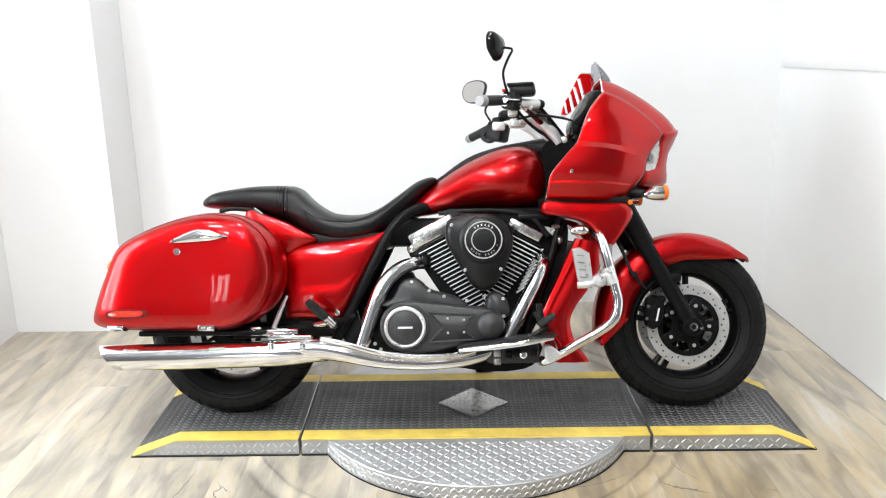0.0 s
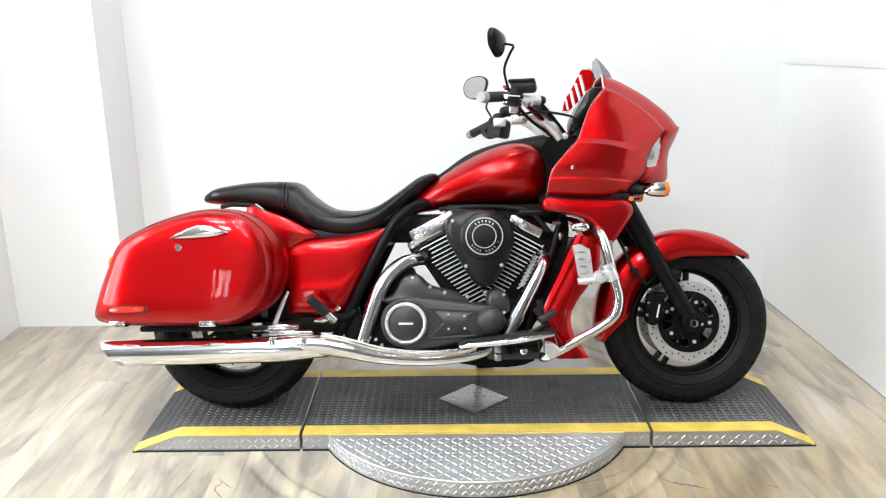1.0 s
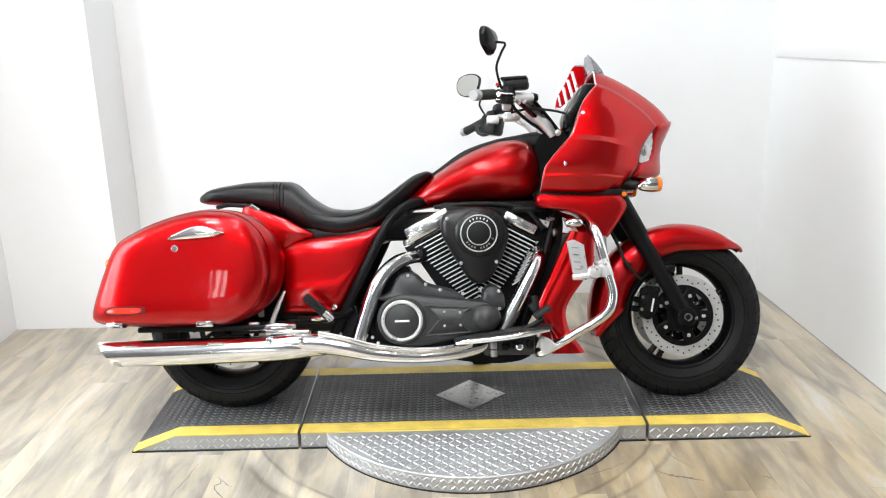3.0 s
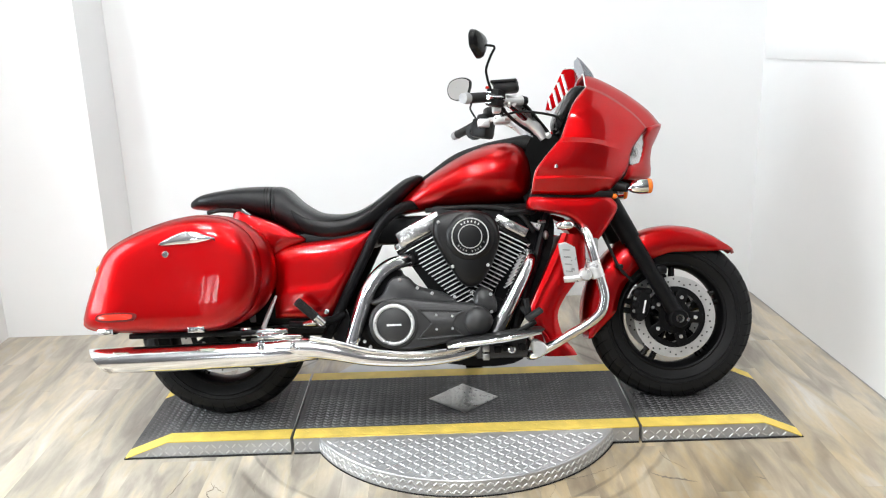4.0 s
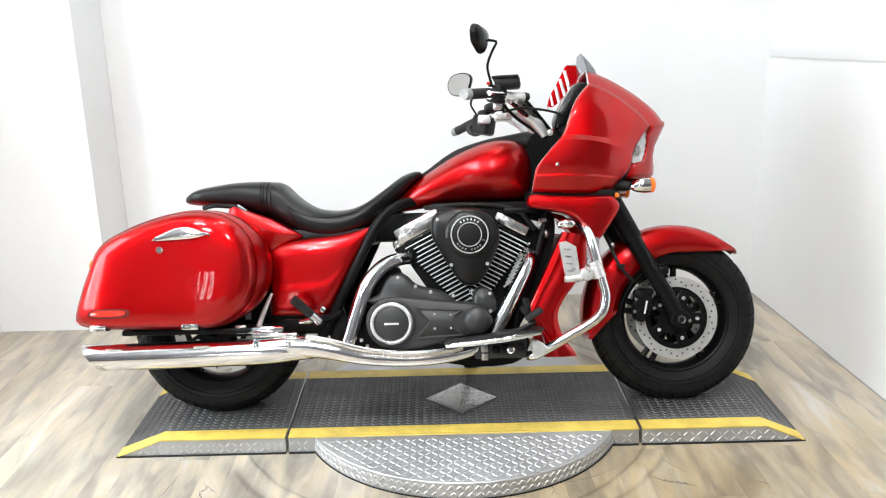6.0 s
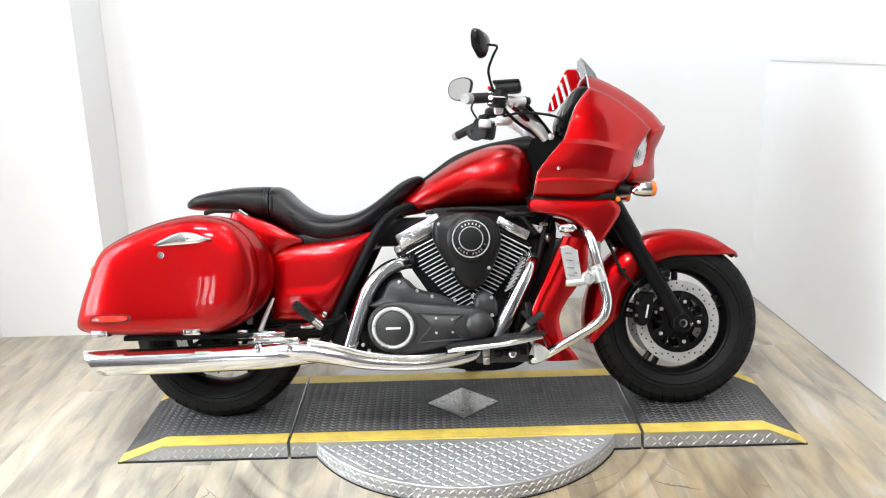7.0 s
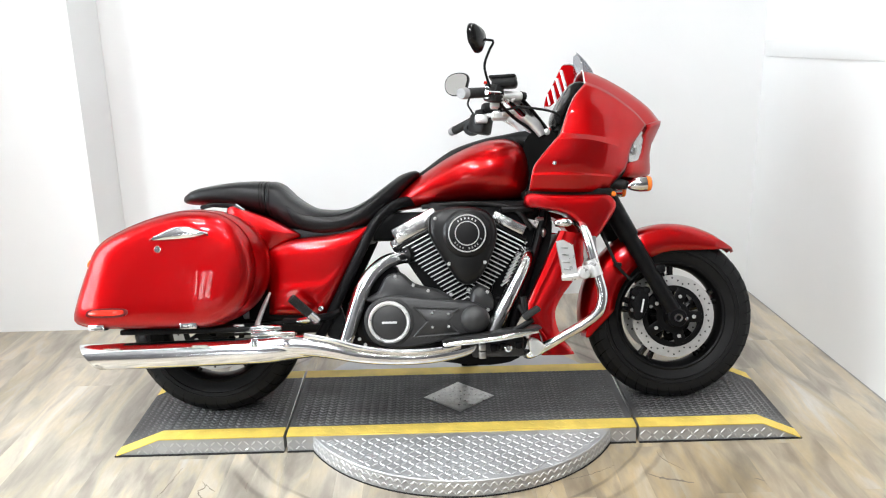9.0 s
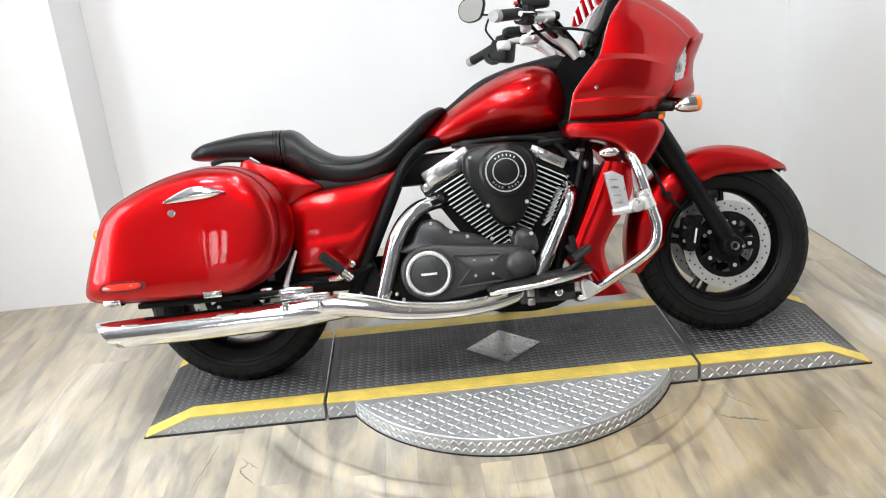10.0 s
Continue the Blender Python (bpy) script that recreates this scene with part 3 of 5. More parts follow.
def section(x, zt, zb, w, k=2.4, n=28, sag=0.0):
    """A rounded ring across the bike at x, from zb to zt, w to each side."""
    out = []
    for i in range(n):
        a = 2 * math.pi * i / n
        c, s = math.cos(a), math.sin(a)
        y = w * math.copysign(abs(c) ** (2 / k), c)
        z = (zt + zb) / 2 + (zt - zb) / 2 * math.copysign(abs(s) ** (2 / k), s)
        out.append((x, y, z))
    return out


def loft(stations, k=2.4, n=28, steps=36):
    q = crom(stations, steps)
    return rings(bmesh.new(), [section(*r, k=k, n=n) for r in q])


# tank
part("fuel_tank", loft([(-0.225, 0.748, 0.718, 0.03), (-0.205, 0.775, 0.712, 0.07), (-0.16, 0.81, 0.716, 0.105), (-0.10, 0.855, 0.724, 0.135), (0, 0.916, 0.73, 0.17), (0.10, 0.956, 0.732, 0.188), (0.18, 0.968, 0.734, 0.186), (0.235, 0.955, 0.74, 0.165), (0.262, 0.92, 0.755, 0.13), (0.272, 0.87, 0.79, 0.08)], 2.3, 36, 44), RED, bike)
part("tank_console", loft([(-0.15, 0.838, 0.80, 0.02), (-0.11, 0.862, 0.82, 0.035), (-0.01, 0.930, 0.87, 0.045), (0.10, 0.968, 0.91, 0.05), (0.20, 0.986, 0.93, 0.065), (0.26, 0.995, 0.92, 0.085), (0.30, 0.99, 0.90, 0.08), (0.33, 0.96, 0.88, 0.06)], 3.0), PLASTIC, bike, "black dash console along the tank")
# seat
RIDER = [(-0.675, 0.829, 0.70, 0.148), (-0.637, 0.824, 0.674, 0.155), (-0.584, 0.774, 0.638, 0.168), (-0.52, 0.734, 0.618, 0.178), (-0.457, 0.721, 0.614, 0.182), (-0.39, 0.724, 0.624, 0.178), (-0.33, 0.748, 0.648, 0.165), (-0.265, 0.794, 0.70, 0.138), (-0.20, 0.841, 0.765, 0.10), (-0.15, 0.858, 0.815, 0.07), (-0.128, 0.853, 0.835, 0.04)]
PILLION = [(-0.992, 0.776, 0.760, 0.05), (-0.975, 0.79, 0.754, 0.09), (-0.93, 0.810, 0.75, 0.125), (-0.82, 0.828, 0.738, 0.14), (-0.74, 0.832, 0.718, 0.145), (-0.679, 0.831, 0.70, 0.147)]


def seat_point(stations, x, z, out=0.0006):
    """The point on the right-hand skin of a seat at x and z."""
    q = crom(stations, 120)
    zt, zb, w = (np.interp(x, q[:, 0], q[:, k]) for k in (1, 2, 3))
    h = min(0.999, abs(2 * (z - (zt + zb) / 2) / (zt - zb)))
    return (x, -w * (1 - h ** 3) ** (1 / 3) - out, z)


rider = part("rider_seat", loft(RIDER, 3.0, 40, 60), LEATHER, bike, "dipped black vinyl rider seat")
pillion = part("passenger_seat", loft(PILLION, 3.0, 40, 40), LEATHER, bike, "black vinyl pillion seat")
for x in (-0.690, -0.700):
    part("stitching", tube([seat_point(PILLION, x + 0.05 * (0.80 - z), z) for z in (0.826, 0.815, 0.795, 0.77, 0.745, 0.725)], 0.0013, 6, 20), GROOVE, pillion)
part("stitching", tube([seat_point(RIDER, x, z) for x, z in ((-0.600, 0.735), (-0.592, 0.715), (-0.580, 0.69), (-0.565, 0.665), (-0.555, 0.650))], 0.0013, 6, 20), GROOVE, rider)
part("stitching", tube([seat_point(RIDER, x, z) for x, z in ((-0.600, 0.735), (-0.55, 0.705), (-0.48, 0.692), (-0.42, 0.695), (-0.36, 0.715), (-0.30, 0.752), (-0.24, 0.796))], 0.0011, 6, 30), GROOVE, rider)
part("seat_piping", tube([seat_point(RIDER, x, z, 0.0) for x, z in ((-0.664, 0.815), (-0.664, 0.79), (-0.664, 0.76), (-0.662, 0.72), (-0.658, 0.70))], 0.0028, 8, 20), LEATHER, rider, "thin black piping")
# saddlebags
BAG = [(-1.197, 0.606), (-1.110, 0.661), (-1.003, 0.701), (-0.905, 0.721), (-0.83, 0.720), (-0.77, 0.708), (-0.715, 0.678), (-0.668, 0.628), (-0.644, 0.562), (-0.643, 0.49), (-0.664, 0.43), (-0.70, 0.385), (-0.76, 0.348), (-0.84, 0.328), (-1.02, 0.327), (-1.18, 0.331), (-1.262, 0.340), (-1.296, 0.360), (-1.281, 0.420), (-1.244, 0.512)]


def saddlebag(sign):
    def put(bm):
        # the tail of the bag curves inward
        for v in bm.verts:
            if v.co.x < -1.15 and v.co.y < -0.2:
                v.co.y += min(1, (-v.co.y - 0.2) / 0.15) * 0.030 * ((-1.15 - v.co.x) / 0.125) ** 2
            # the lid sits further in at its front end, above a broad rounded shoulder
            if v.co.x > -0.9:
                u = min(max((-v.co.y - 0.325) / 0.04, 0), 1)
                v.co.x -= 0.020 * ((v.co.x + 0.9) / 0.257) ** 2 * u * u * (3 - 2 * u)
        return bm if sign < 0 else mirrored(bm)
    b = part("saddlebag", put(pillow(BAG, [(-0.175, 0.90), (-0.185, 0.95), (-0.22, 0.985), (-0.29, 1.0), (-0.335, 0.997), (-0.358, 0.982), (-0.367, 0.968), (-0.3645, 0.962), (-0.370, 0.956), (-0.377, 0.946), (-0.389, 0.925), (-0.404, 0.88), (-0.413, 0.80), (-0.418, 0.65), (-0.421, 0.4), (-0.422, 0.12)], 90, centre=(-0.95, 0.51))), RED, bike, "glossy red hard saddlebag", sharp=50)
    # pull handle: a long chrome blade over a dark recess
    hb = [(-0.998, 0.622), (-0.96, 0.646), (-0.91, 0.664), (-0.865, 0.664), (-0.83, 0.652), (-0.805, 0.640), (-0.85, 0.628), (-0.93, 0.622)]
    part("handle_recess", put(pillow([(x, z - 0.006) for x, z in hb], [(-0.39, 0.95), (-0.4175, 1.02)], 40)), PLASTIC, b, "dark handle recess")
    part("handle", put(pillow(hb, [(-0.40, 0.96), (-0.424, 1.0), (-0.433, 0.9), (-0.437, 0.6), (-0.438, 0.15)], 48)), CHROME, b, "chrome bag handle")
    part("key_lock", put(lathe([(0.0115, 0), (0.0115, -0.006), (0.009, -0.009), (0.003, -0.009), (0.003, -0.005)], (-0.972, -0.419, 0.592), 16)), CHROME, b, "round chrome key lock")
    part("reflector", put(pillow([(-1.205, 0.390), (-1.18, 0.4), (-1.10, 0.4), (-1.085, 0.394), (-1.10, 0.382), (-1.19, 0.381)], [(-0.395, 1), (-0.419, 1), (-0.423, 0.9), (-0.424, 0.3)], 40)), REDLENS, b, "red side reflector")
    part("reflector_bezel", put(pillow([(-1.213, 0.390), (-1.185, 0.404), (-1.095, 0.404), (-1.074, 0.394), (-1.095, 0.377), (-1.195, 0.376)], [(-0.39, 1), (-0.4205, 1)], 40)), REDEDGE, b)
    for x in (-1.185, -0.885):
        latch = part("latch", put(box(x - 0.028, x + 0.028, -0.405, -0.36, 0.330, 0.351, 0.004)), CHROME, b, "chrome hinge latch")
        part("latch_plate", put(box(x - 0.017, x + 0.017, -0.408, -0.40, 0.337, 0.344, 0.002)), STEEL, latch)
    return b


saddlebag(-1)
saddlebag(1)
# side covers and rear fender panels
COVER_TOP = [(-0.672, 0.550), (-0.660, 0.577), (-0.630, 0.598), (-0.585, 0.611), (-0.522, 0.620), (-0.45, 0.626), (-0.384, 0.636), (-0.335, 0.648), (-0.296, 0.661)]
COVER_FOOT = [(-0.664, 0.353), (-0.640, 0.351), (-0.610, 0.350), (-0.580, 0.349), (-0.550, 0.348), (-0.525, 0.348), (-0.500, 0.348), (-0.478, 0.349), (-0.460, 0.352)]


def cover_grid(nu=44, nv=36):
    """A gently domed panel between its top and foot lines, its border turned inward, with a crease across the lower half."""
    top, foot = crom(COVER_TOP, nu), crom(COVER_FOOT, nu)
    rows = []
    for j in range(-1, nv + 1):
        v = min(max(j / (nv - 1), 0), 1)
        row = []
        for i in range(-1, nu + 1):
            u = min(max(i / (nu - 1), 0), 1)
            k = min(max(i, 0), nu - 1)
            x, z = top[k] * (1 - v) + foot[k] * v
            y = -0.10
            if 0 <= i < nu and 0 <= j < nv:
                a, b = 2 * u - 1, 2 * v - 1
                y = -0.186 - 0.022 * (1 - a ** 8) * (1 - b ** 8) - 0.008 * (1 - a * a) * (1 - 0.7 * b * b)
                line = 0.452 + 0.06 * (x + 0.6) + 0.7 * max(0, x + 0.47)
                near = (1 - a ** 6) * (1 - b ** 6)
                y -= near * 0.005 / (1 + math.exp(max(-30, min(30, (z - line) / 0.006))))
            row.append((x, y, z))
        rows.append(row)
    return sheet(rows)


cover_mesh = cover_grid()
both("side_cover", cover_mesh, RED, bike, "red frame side cover with a slanting crease", sharp=50)
both("fender_panel", pillow([(-0.80, 0.742), (-0.74, 0.722), (-0.66, 0.692), (-0.602, 0.660), (-0.548, 0.628), (-0.60, 0.606), (-0.665, 0.572), (-0.71, 0.60), (-0.80, 0.66)], [(-0.06, 1.0), (-0.165, 1.0), (-0.182, 0.97), (-0.19, 0.88), (-0.195, 0.5), (-0.196, 0.15)], 60), RED, bike, "red rear panel under the seat", sharp=50)
part("rear_fender", sheet([[(RX + r * math.cos(math.radians(a)), y, RZ + r * math.sin(math.radians(a))) for r, y in ((0.30, -0.125), (0.36, -0.12), (0.385, -0.08), (0.39, 0), (0.385, 0.08), (0.36, 0.12), (0.30, 0.125))] for a in range(15, 176, 8)]), RED, bike, modify=thick(0.004))
part("rear_rail", tube([(-0.90, -0.15, 0.735), (-0.86, -0.170, 0.742), (-0.82, -0.178, 0.740), (-0.78, -0.18, 0.735), (-0.74, -0.175, 0.715)], 0.008, 10, 20), BLACK, bike, "black grab bar beside the seat")
part("grab_bar_end", tube([(-0.775, -0.185, 0.736), (-0.745, -0.18, 0.718)], [0.012, 0.008], 10), CHROME, bike)
part("seat_base", box(-0.68, -0.30, -0.165, 0.165, 0.59, 0.655, 0.02), BLACK, bike, "black seat base")
both("inner_panel", box(-0.74, -0.55, -0.17, -0.15, 0.33, 0.60, 0.01), BLACK, bike, "black inner panel behind the side cover")
both("frame_tube", tube([(-0.15, -0.07, 0.745), (-0.20, -0.12, 0.735), (-0.25, -0.165, 0.703), (-0.292, -0.185, 0.655), (-0.33, -0.195, 0.58), (-0.39, -0.20, 0.46), (-0.46, -0.195, 0.32), (-0.49, -0.19, 0.27)], 0.0185, 12, 30), BLACK, bike, "black frame tube")
part("frame_spine", box(-0.75, 0.25, -0.06, 0.06, 0.60, 0.705, 0.02), BLACK, bike)
part("swingarm", tube([(-0.36, -0.12, 0.30), (-0.6, -0.13, 0.31), (RX + 0.02, -0.13, RZ)], 0.03, 10, 10), BLACK, bike)
part("belt_guard", box(-0.86, -0.35, 0.11, 0.14, 0.26, 0.36, 0.02), BLACK, bike)
part("bag_mount", box(-1.14, -0.66, -0.32, -0.18, 0.306, 0.325, 0.006), BLACK, bike, "black bag mounting bar")


# wheels
def wheel(cx, cz, R, w, rim_r, name, spokes, tread):
    h = w / 2
    # tyre cross-section from bead to bead
    prof = [(rim_r - 0.006, -h * 0.72), (rim_r + 0.012, -h * 0.86), (rim_r + 0.035, -h * 0.98), (R - 0.056, -h), (R - 0.030, -h * 0.93), (R - 0.013, -h * 0.74), (R - 0.004, -h * 0.42), (R, 0), (R - 0.004, h * 0.42), (R - 0.013, h * 0.74), (R - 0.030, h * 0.93), (R - 0.056, h), (rim_r + 0.035, h * 0.98), (rim_r + 0.012, h * 0.86), (rim_r - 0.006, h * 0.72)]

    def cut(i, j):
        if j in (4, 5, 9, 10):
            return 0.0035 if (i + (5 - j if j < 7 else j - 9) * 2 + tread) % 9 == 0 else 0
        return 0.0015 if j in (6, 8) and (i + 3 + tread) % 9 == 0 else 0
    wh = part(name, lathe(prof, (cx, 0, cz), 216, notch=cut, cap=False), RUBBER, bike, "black rubber tyre on a black cast wheel", sharp=22)
    part("rim", lathe([(rim_r, -h * 0.74), (rim_r - 0.004, -h * 0.78), (rim_r - 0.012, -h * 0.74), (rim_r - 0.018, -h * 0.6), (rim_r - 0.026, -h * 0.3), (rim_r - 0.026, h * 0.3), (rim_r - 0.018, h * 0.6), (rim_r - 0.012, h * 0.74), (rim_r - 0.004, h * 0.78), (rim_r, h * 0.74)], (cx, 0, cz), 72, closed=True), BLACK, wh, "black cast rim")
    part("rim_lip", lathe([(rim_r - 0.012, -h * 0.755), (rim_r - 0.006, -h * 0.80), (rim_r - 0.001, -h * 0.77)], (cx, 0, cz), 72, cap=False), BLACK, wh)
    part("hub", lathe([(0.0, -0.085), (0.035, -0.085), (0.05, -0.06), (0.05, 0.06), (0.035, 0.085), (0.0, 0.085)], (cx, 0, cz), 32), BLACK, wh)
    for i in range(spokes):
        a = 2 * math.pi * (i + 0.3) / spokes
        for d in (-0.10, 0.10):
            a2 = a + d
            p = [(cx + r * math.cos(a2 * 1.0 - (0.0 if r > 0.1 else d)), y, cz + r * math.sin(a2 - (0.0 if r > 0.1 else d))) for r, y in ((0.045, -0.02), (0.11, -0.024), (rim_r - 0.010, -0.02))]
            part("spoke", tube(p, [0.014, 0.011, 0.012], 8, 8), BLACKGLOSS, wh)
    # slanting grooves across the shoulders
    gr = bmesh.new()
    shoulder = crom([(R - 0.047, -h * 0.985), (R - 0.030, -h * 0.93), (R - 0.013, -h * 0.74), (R - 0.004, -h * 0.42), (R - 0.001, -h * 0.2)], 9)
    for s in (-1, 1):
        for i in range(42):
            a0 = 2 * math.pi * (i + tread * 0.1) / 42
            rows = []
            for k, (r, y) in enumerate(shoulder):
                a = a0 + 0.10 * (k / 8) ** 1.4
                w = 0.0016 * math.sin(math.pi * (k + 1.2) / 10.4) / r
                off = 0.0012 * (1 - k / 16)
                rows.append([(cx + (r + off * 0.6) * math.cos(a + d), -s * (y - off), cz + (r + off * 0.6) * math.sin(a + d)) for d in (-w, w)])
            sheet(rows, gr)
    part("tread_groove", gr, GROOVE, wh, "thin dark grooves across the tyre")["kind"] = "stuff"
    for rr in (R - 0.060, R - 0.075):
        part("sidewall_ridge", lathe([(rr - 0.0016, -h * 0.985), (rr, -h * 0.985 - 0.0028), (rr + 0.0016, -h * 0.985)], (cx, 0, cz), 96, cap=False), RUBBER, wh)
    return wh


fwheel = wheel(FX, FZ, 0.308, 0.132, 0.203, "front_wheel", 5, 0)
rwheel = wheel(RX, RZ, 0.312, 0.172, 0.203, "rear_wheel", 5, 4)


def brake_disc(cx, cz, y, wh, R=0.15, r=0.112):
    d = part("brake_disc", lathe([(r, y - 0.0025), (R, y - 0.0025), (R, y + 0.0025), (r, y + 0.0025)], (cx, 0, cz), 72, closed=True), DISC, wh, "drilled steel brake disc", sharp=30)
    for i in range(40):
        a = 2 * math.pi * i / 40
        rr = (0.122, 0.131, 0.140, 0.131)[i % 4]
        part("drill_hole", lathe([(0.0034, -0.0006), (0.0, -0.0006)], (cx + rr * math.cos(a), y - 0.0026, cz + rr * math.sin(a)), 8), GAP, d)
    part("disc_carrier", lathe([(0.094, y - 0.004), (0.113, y - 0.004), (0.113, y + 0.003), (0.094, y + 0.003)], (cx, 0, cz), 60, closed=True), BLACK, wh)
    part("carrier_hub", lathe([(0.03, y - 0.008), (0.060, y - 0.006), (0.062, y + 0.003), (0.03, y + 0.003)], (cx, 0, cz), 40, closed=True), BLACK, wh)
    for i in range(5):
        part("carrier_arm", box(0.050, 0.105, y - 0.0055, y + 0.003, -0.021, 0.021, 0.004, m=Matrix.Translation((cx, 0, cz)) @ pose(0, 0, 0, 0, -360 * (i - 0.04) / 5, 0)), BLACK, wh)
    for i in range(5):
        a = 2 * math.pi * (i - 0.04) / 5
        bolt((cx + 0.076 * math.cos(a), y - 0.004, cz + 0.076 * math.sin(a)), 0.0072, wh, BRIGHT, depth=0.006)
    return d


brake_disc(FX, FZ, -0.074, fwheel)
brake_disc(FX, FZ, 0.074, fwheel)
brake_disc(RX, RZ, -0.095, rwheel)
# fork
for s in (-1, 1):
    fk = part("fork_leg", tube([(0.545, s * 0.115, 0.735), (FX + 0.004, s * 0.115, FZ)], 0.0285, 20), BLACK, bike, "black fork leg")
    part("fork_cover", tube([(0.535, s * 0.115, 0.755), (0.625, s * 0.115, 0.592)], [0.039, 0.036], 18), BLACK, fk, "wide black upper fork cover")
    part("axle_clamp", lathe([(0.0, s * 0.145), (0.030, s * 0.144), (0.035, s * 0.138), (0.036, s * 0.09), (0.0, s * 0.088)], (FX, 0, FZ), 32), BLACK, fk, "rounded black axle clamp")
    if s < 0:
        part("axle_end", lathe([(0.0145, -0.143), (0.0145, -0.151), (0.0125, -0.154), (0.0095, -0.15), (0.0095, -0.144)], (FX, 0, FZ), 24, cap=False), STEEL, fk, "bright hollow axle end")
        part("axle_bore", lathe([(0.0105, -0.1455), (0.0, -0.1455)], (FX, 0, FZ), 16), GAP, fk)
        bolt((FX + 0.03, -0.143, FZ - 0.005), 0.006, fk)
        part("fender_lug", box(0.712, 0.750, -0.135, -0.06, 0.462, 0.492, 0.008), BLACK, fk)
# caliper on the trailing side of the fork leg
cal = part("brake_caliper", pillow([(0.645, 0.405), (0.675, 0.41), (0.69, 0.385), (0.684, 0.335), (0.665, 0.30), (0.642, 0.292), (0.628, 0.315), (0.632, 0.365)], [(-0.055, 1.0), (-0.115, 1.0), (-0.125, 0.9), (-0.128, 0.5)], 40), BLACK, bike, "black brake caliper")
for x, z, r in ((0.64, 0.395, 0.016), (0.636, 0.352, 0.015), (0.648, 0.31, 0.018), (0.682, 0.40, 0.013)):
    part("caliper_lobe", lathe([(r, -0.10), (r, -0.125), (r - 0.004, -0.130), (0.0, -0.131)], (x, 0, z), 16), BLACK, cal)
part("caliper_mark", box(-0.024, 0.024, -0.003, 0.0, -0.003, 0.003, m=pose(0.664, -0.127, 0.345, 0, -78, 0)), WHITEMARK, cal)
for x, z in ((0.692, 0.392), (0.697, 0.34), (0.632, 0.415), (0.632, 0.375), (0.627, 0.33)):
    bolt((x, -0.118, z), 0.0065, cal, STEEL)
part("brake_hose", tube([(0.52, -0.11, 0.62), (0.545, -0.13, 0.56), (0.575, -0.135, 0.49), (0.625, -0.12, 0.44)], 0.006, 8, 16), PLASTIC, bike, "black brake hose")
part("hose_clip", box(0.568, 0.59, -0.14, -0.10, 0.487, 0.502, 0.003), PLASTIC, bike)
# front fender
FR = 0.334


def fender_row(a):
    s = math.sin(math.radians(a))
    rin = min(FR - 0.006, 0.236 / s) if a < 90 else 0.236 - 0.018 * math.sin(math.radians(min(90, (a - 90) * 1.6)))
    if a > 172:
        rin += (FR - 0.01 - rin) * ((a - 172) / 22) ** 1.6
    taper = 1 - 0.80 * max(0, (60 - a) / 18) ** 2
    w = 0.088 * taper
    ring = [(rin, -w), (rin + 0.35 * (FR - rin), -w * 1.0), (rin + 0.75 * (FR - rin), -w * 0.97), (FR - 0.010, -w * 0.80), (FR - 0.002, -w * 0.42), (FR, 0)]
    ring += [(r, -y) for r, y in ring[-2::-1]]
    return [(FX + r * math.cos(math.radians(a)), y, FZ + 0.004 + r * math.sin(math.radians(a))) for r, y in ring]


part("front_fender", sheet([fender_row(a) for a in np.linspace(43, 193, 50)]), RED, bike, "red wrap-around front fender", sharp=60, modify=thick(0.004))
# fairing: right half as fore-and-aft lines from the middle of the hood to the lower edge, mirrored
CL = [(0.482, 0, 1.211), (0.537, 0, 1.191), (0.603, 0, 1.158), (0.67, 0, 1.119), (0.736, 0, 1.068), (0.773, 0, 1.021)]
CM = [(0.476, -0.085, 1.199), (0.530, -0.088, 1.178), (0.590, -0.086, 1.146), (0.650, -0.080, 1.107), (0.709, -0.072, 1.058), (0.746, -0.066, 1.010)]
CN = [(0.470, -0.162, 1.134), (0.515, -0.165, 1.109), (0.565, -0.160, 1.081), (0.618, -0.148, 1.046), (0.664, -0.133, 1.011), (0.704, -0.112, 0.980)]
RIDGE = [(0.468, -0.19, 1.139), (0.506, -0.195, 1.123), (0.553, -0.19, 1.098), (0.606, -0.18, 1.062), (0.649, -0.165, 1.029), (0.686, -0.145, 0.992)]
UPPER = [(0.409, -0.236, 1.068), (0.464, -0.241, 1.056), (0.519, -0.236, 1.036), (0.572, -0.221, 1.009), (0.62, -0.198, 0.985), (0.662, -0.166, 0.965)]
CREASE = [(0.363, -0.260, 0.955), (0.418, -0.264, 0.950), (0.471, -0.265, 0.944), (0.527, -0.252, 0.935), (0.578, -0.230, 0.927), (0.622, -0.197, 0.917)]
FLARE = [(0.345, -0.276, 0.935), (0.408, -0.284, 0.932), (0.466, -0.284, 0.926), (0.522, -0.268, 0.915), (0.570, -0.240, 0.904), (0.612, -0.201, 0.893)]
BODY = [(0.277, -0.264, 0.855), (0.353, -0.275, 0.856), (0.43, -0.275, 0.854), (0.494, -0.260, 0.849), (0.549, -0.235, 0.845), (0.599, -0.202, 0.842)]
STEP = [(0.264, -0.252, 0.822), (0.338, -0.262, 0.821), (0.416, -0.262, 0.819), (0.48, -0.247, 0.816), (0.532, -0.224, 0.812), (0.575, -0.198, 0.809)]
SKIRT = [(0.262, -0.254, 0.814), (0.338, -0.265, 0.813), (0.416, -0.265, 0.811), (0.48, -0.250, 0.808), (0.530, -0.226, 0.805), (0.570, -0.198, 0.803)]
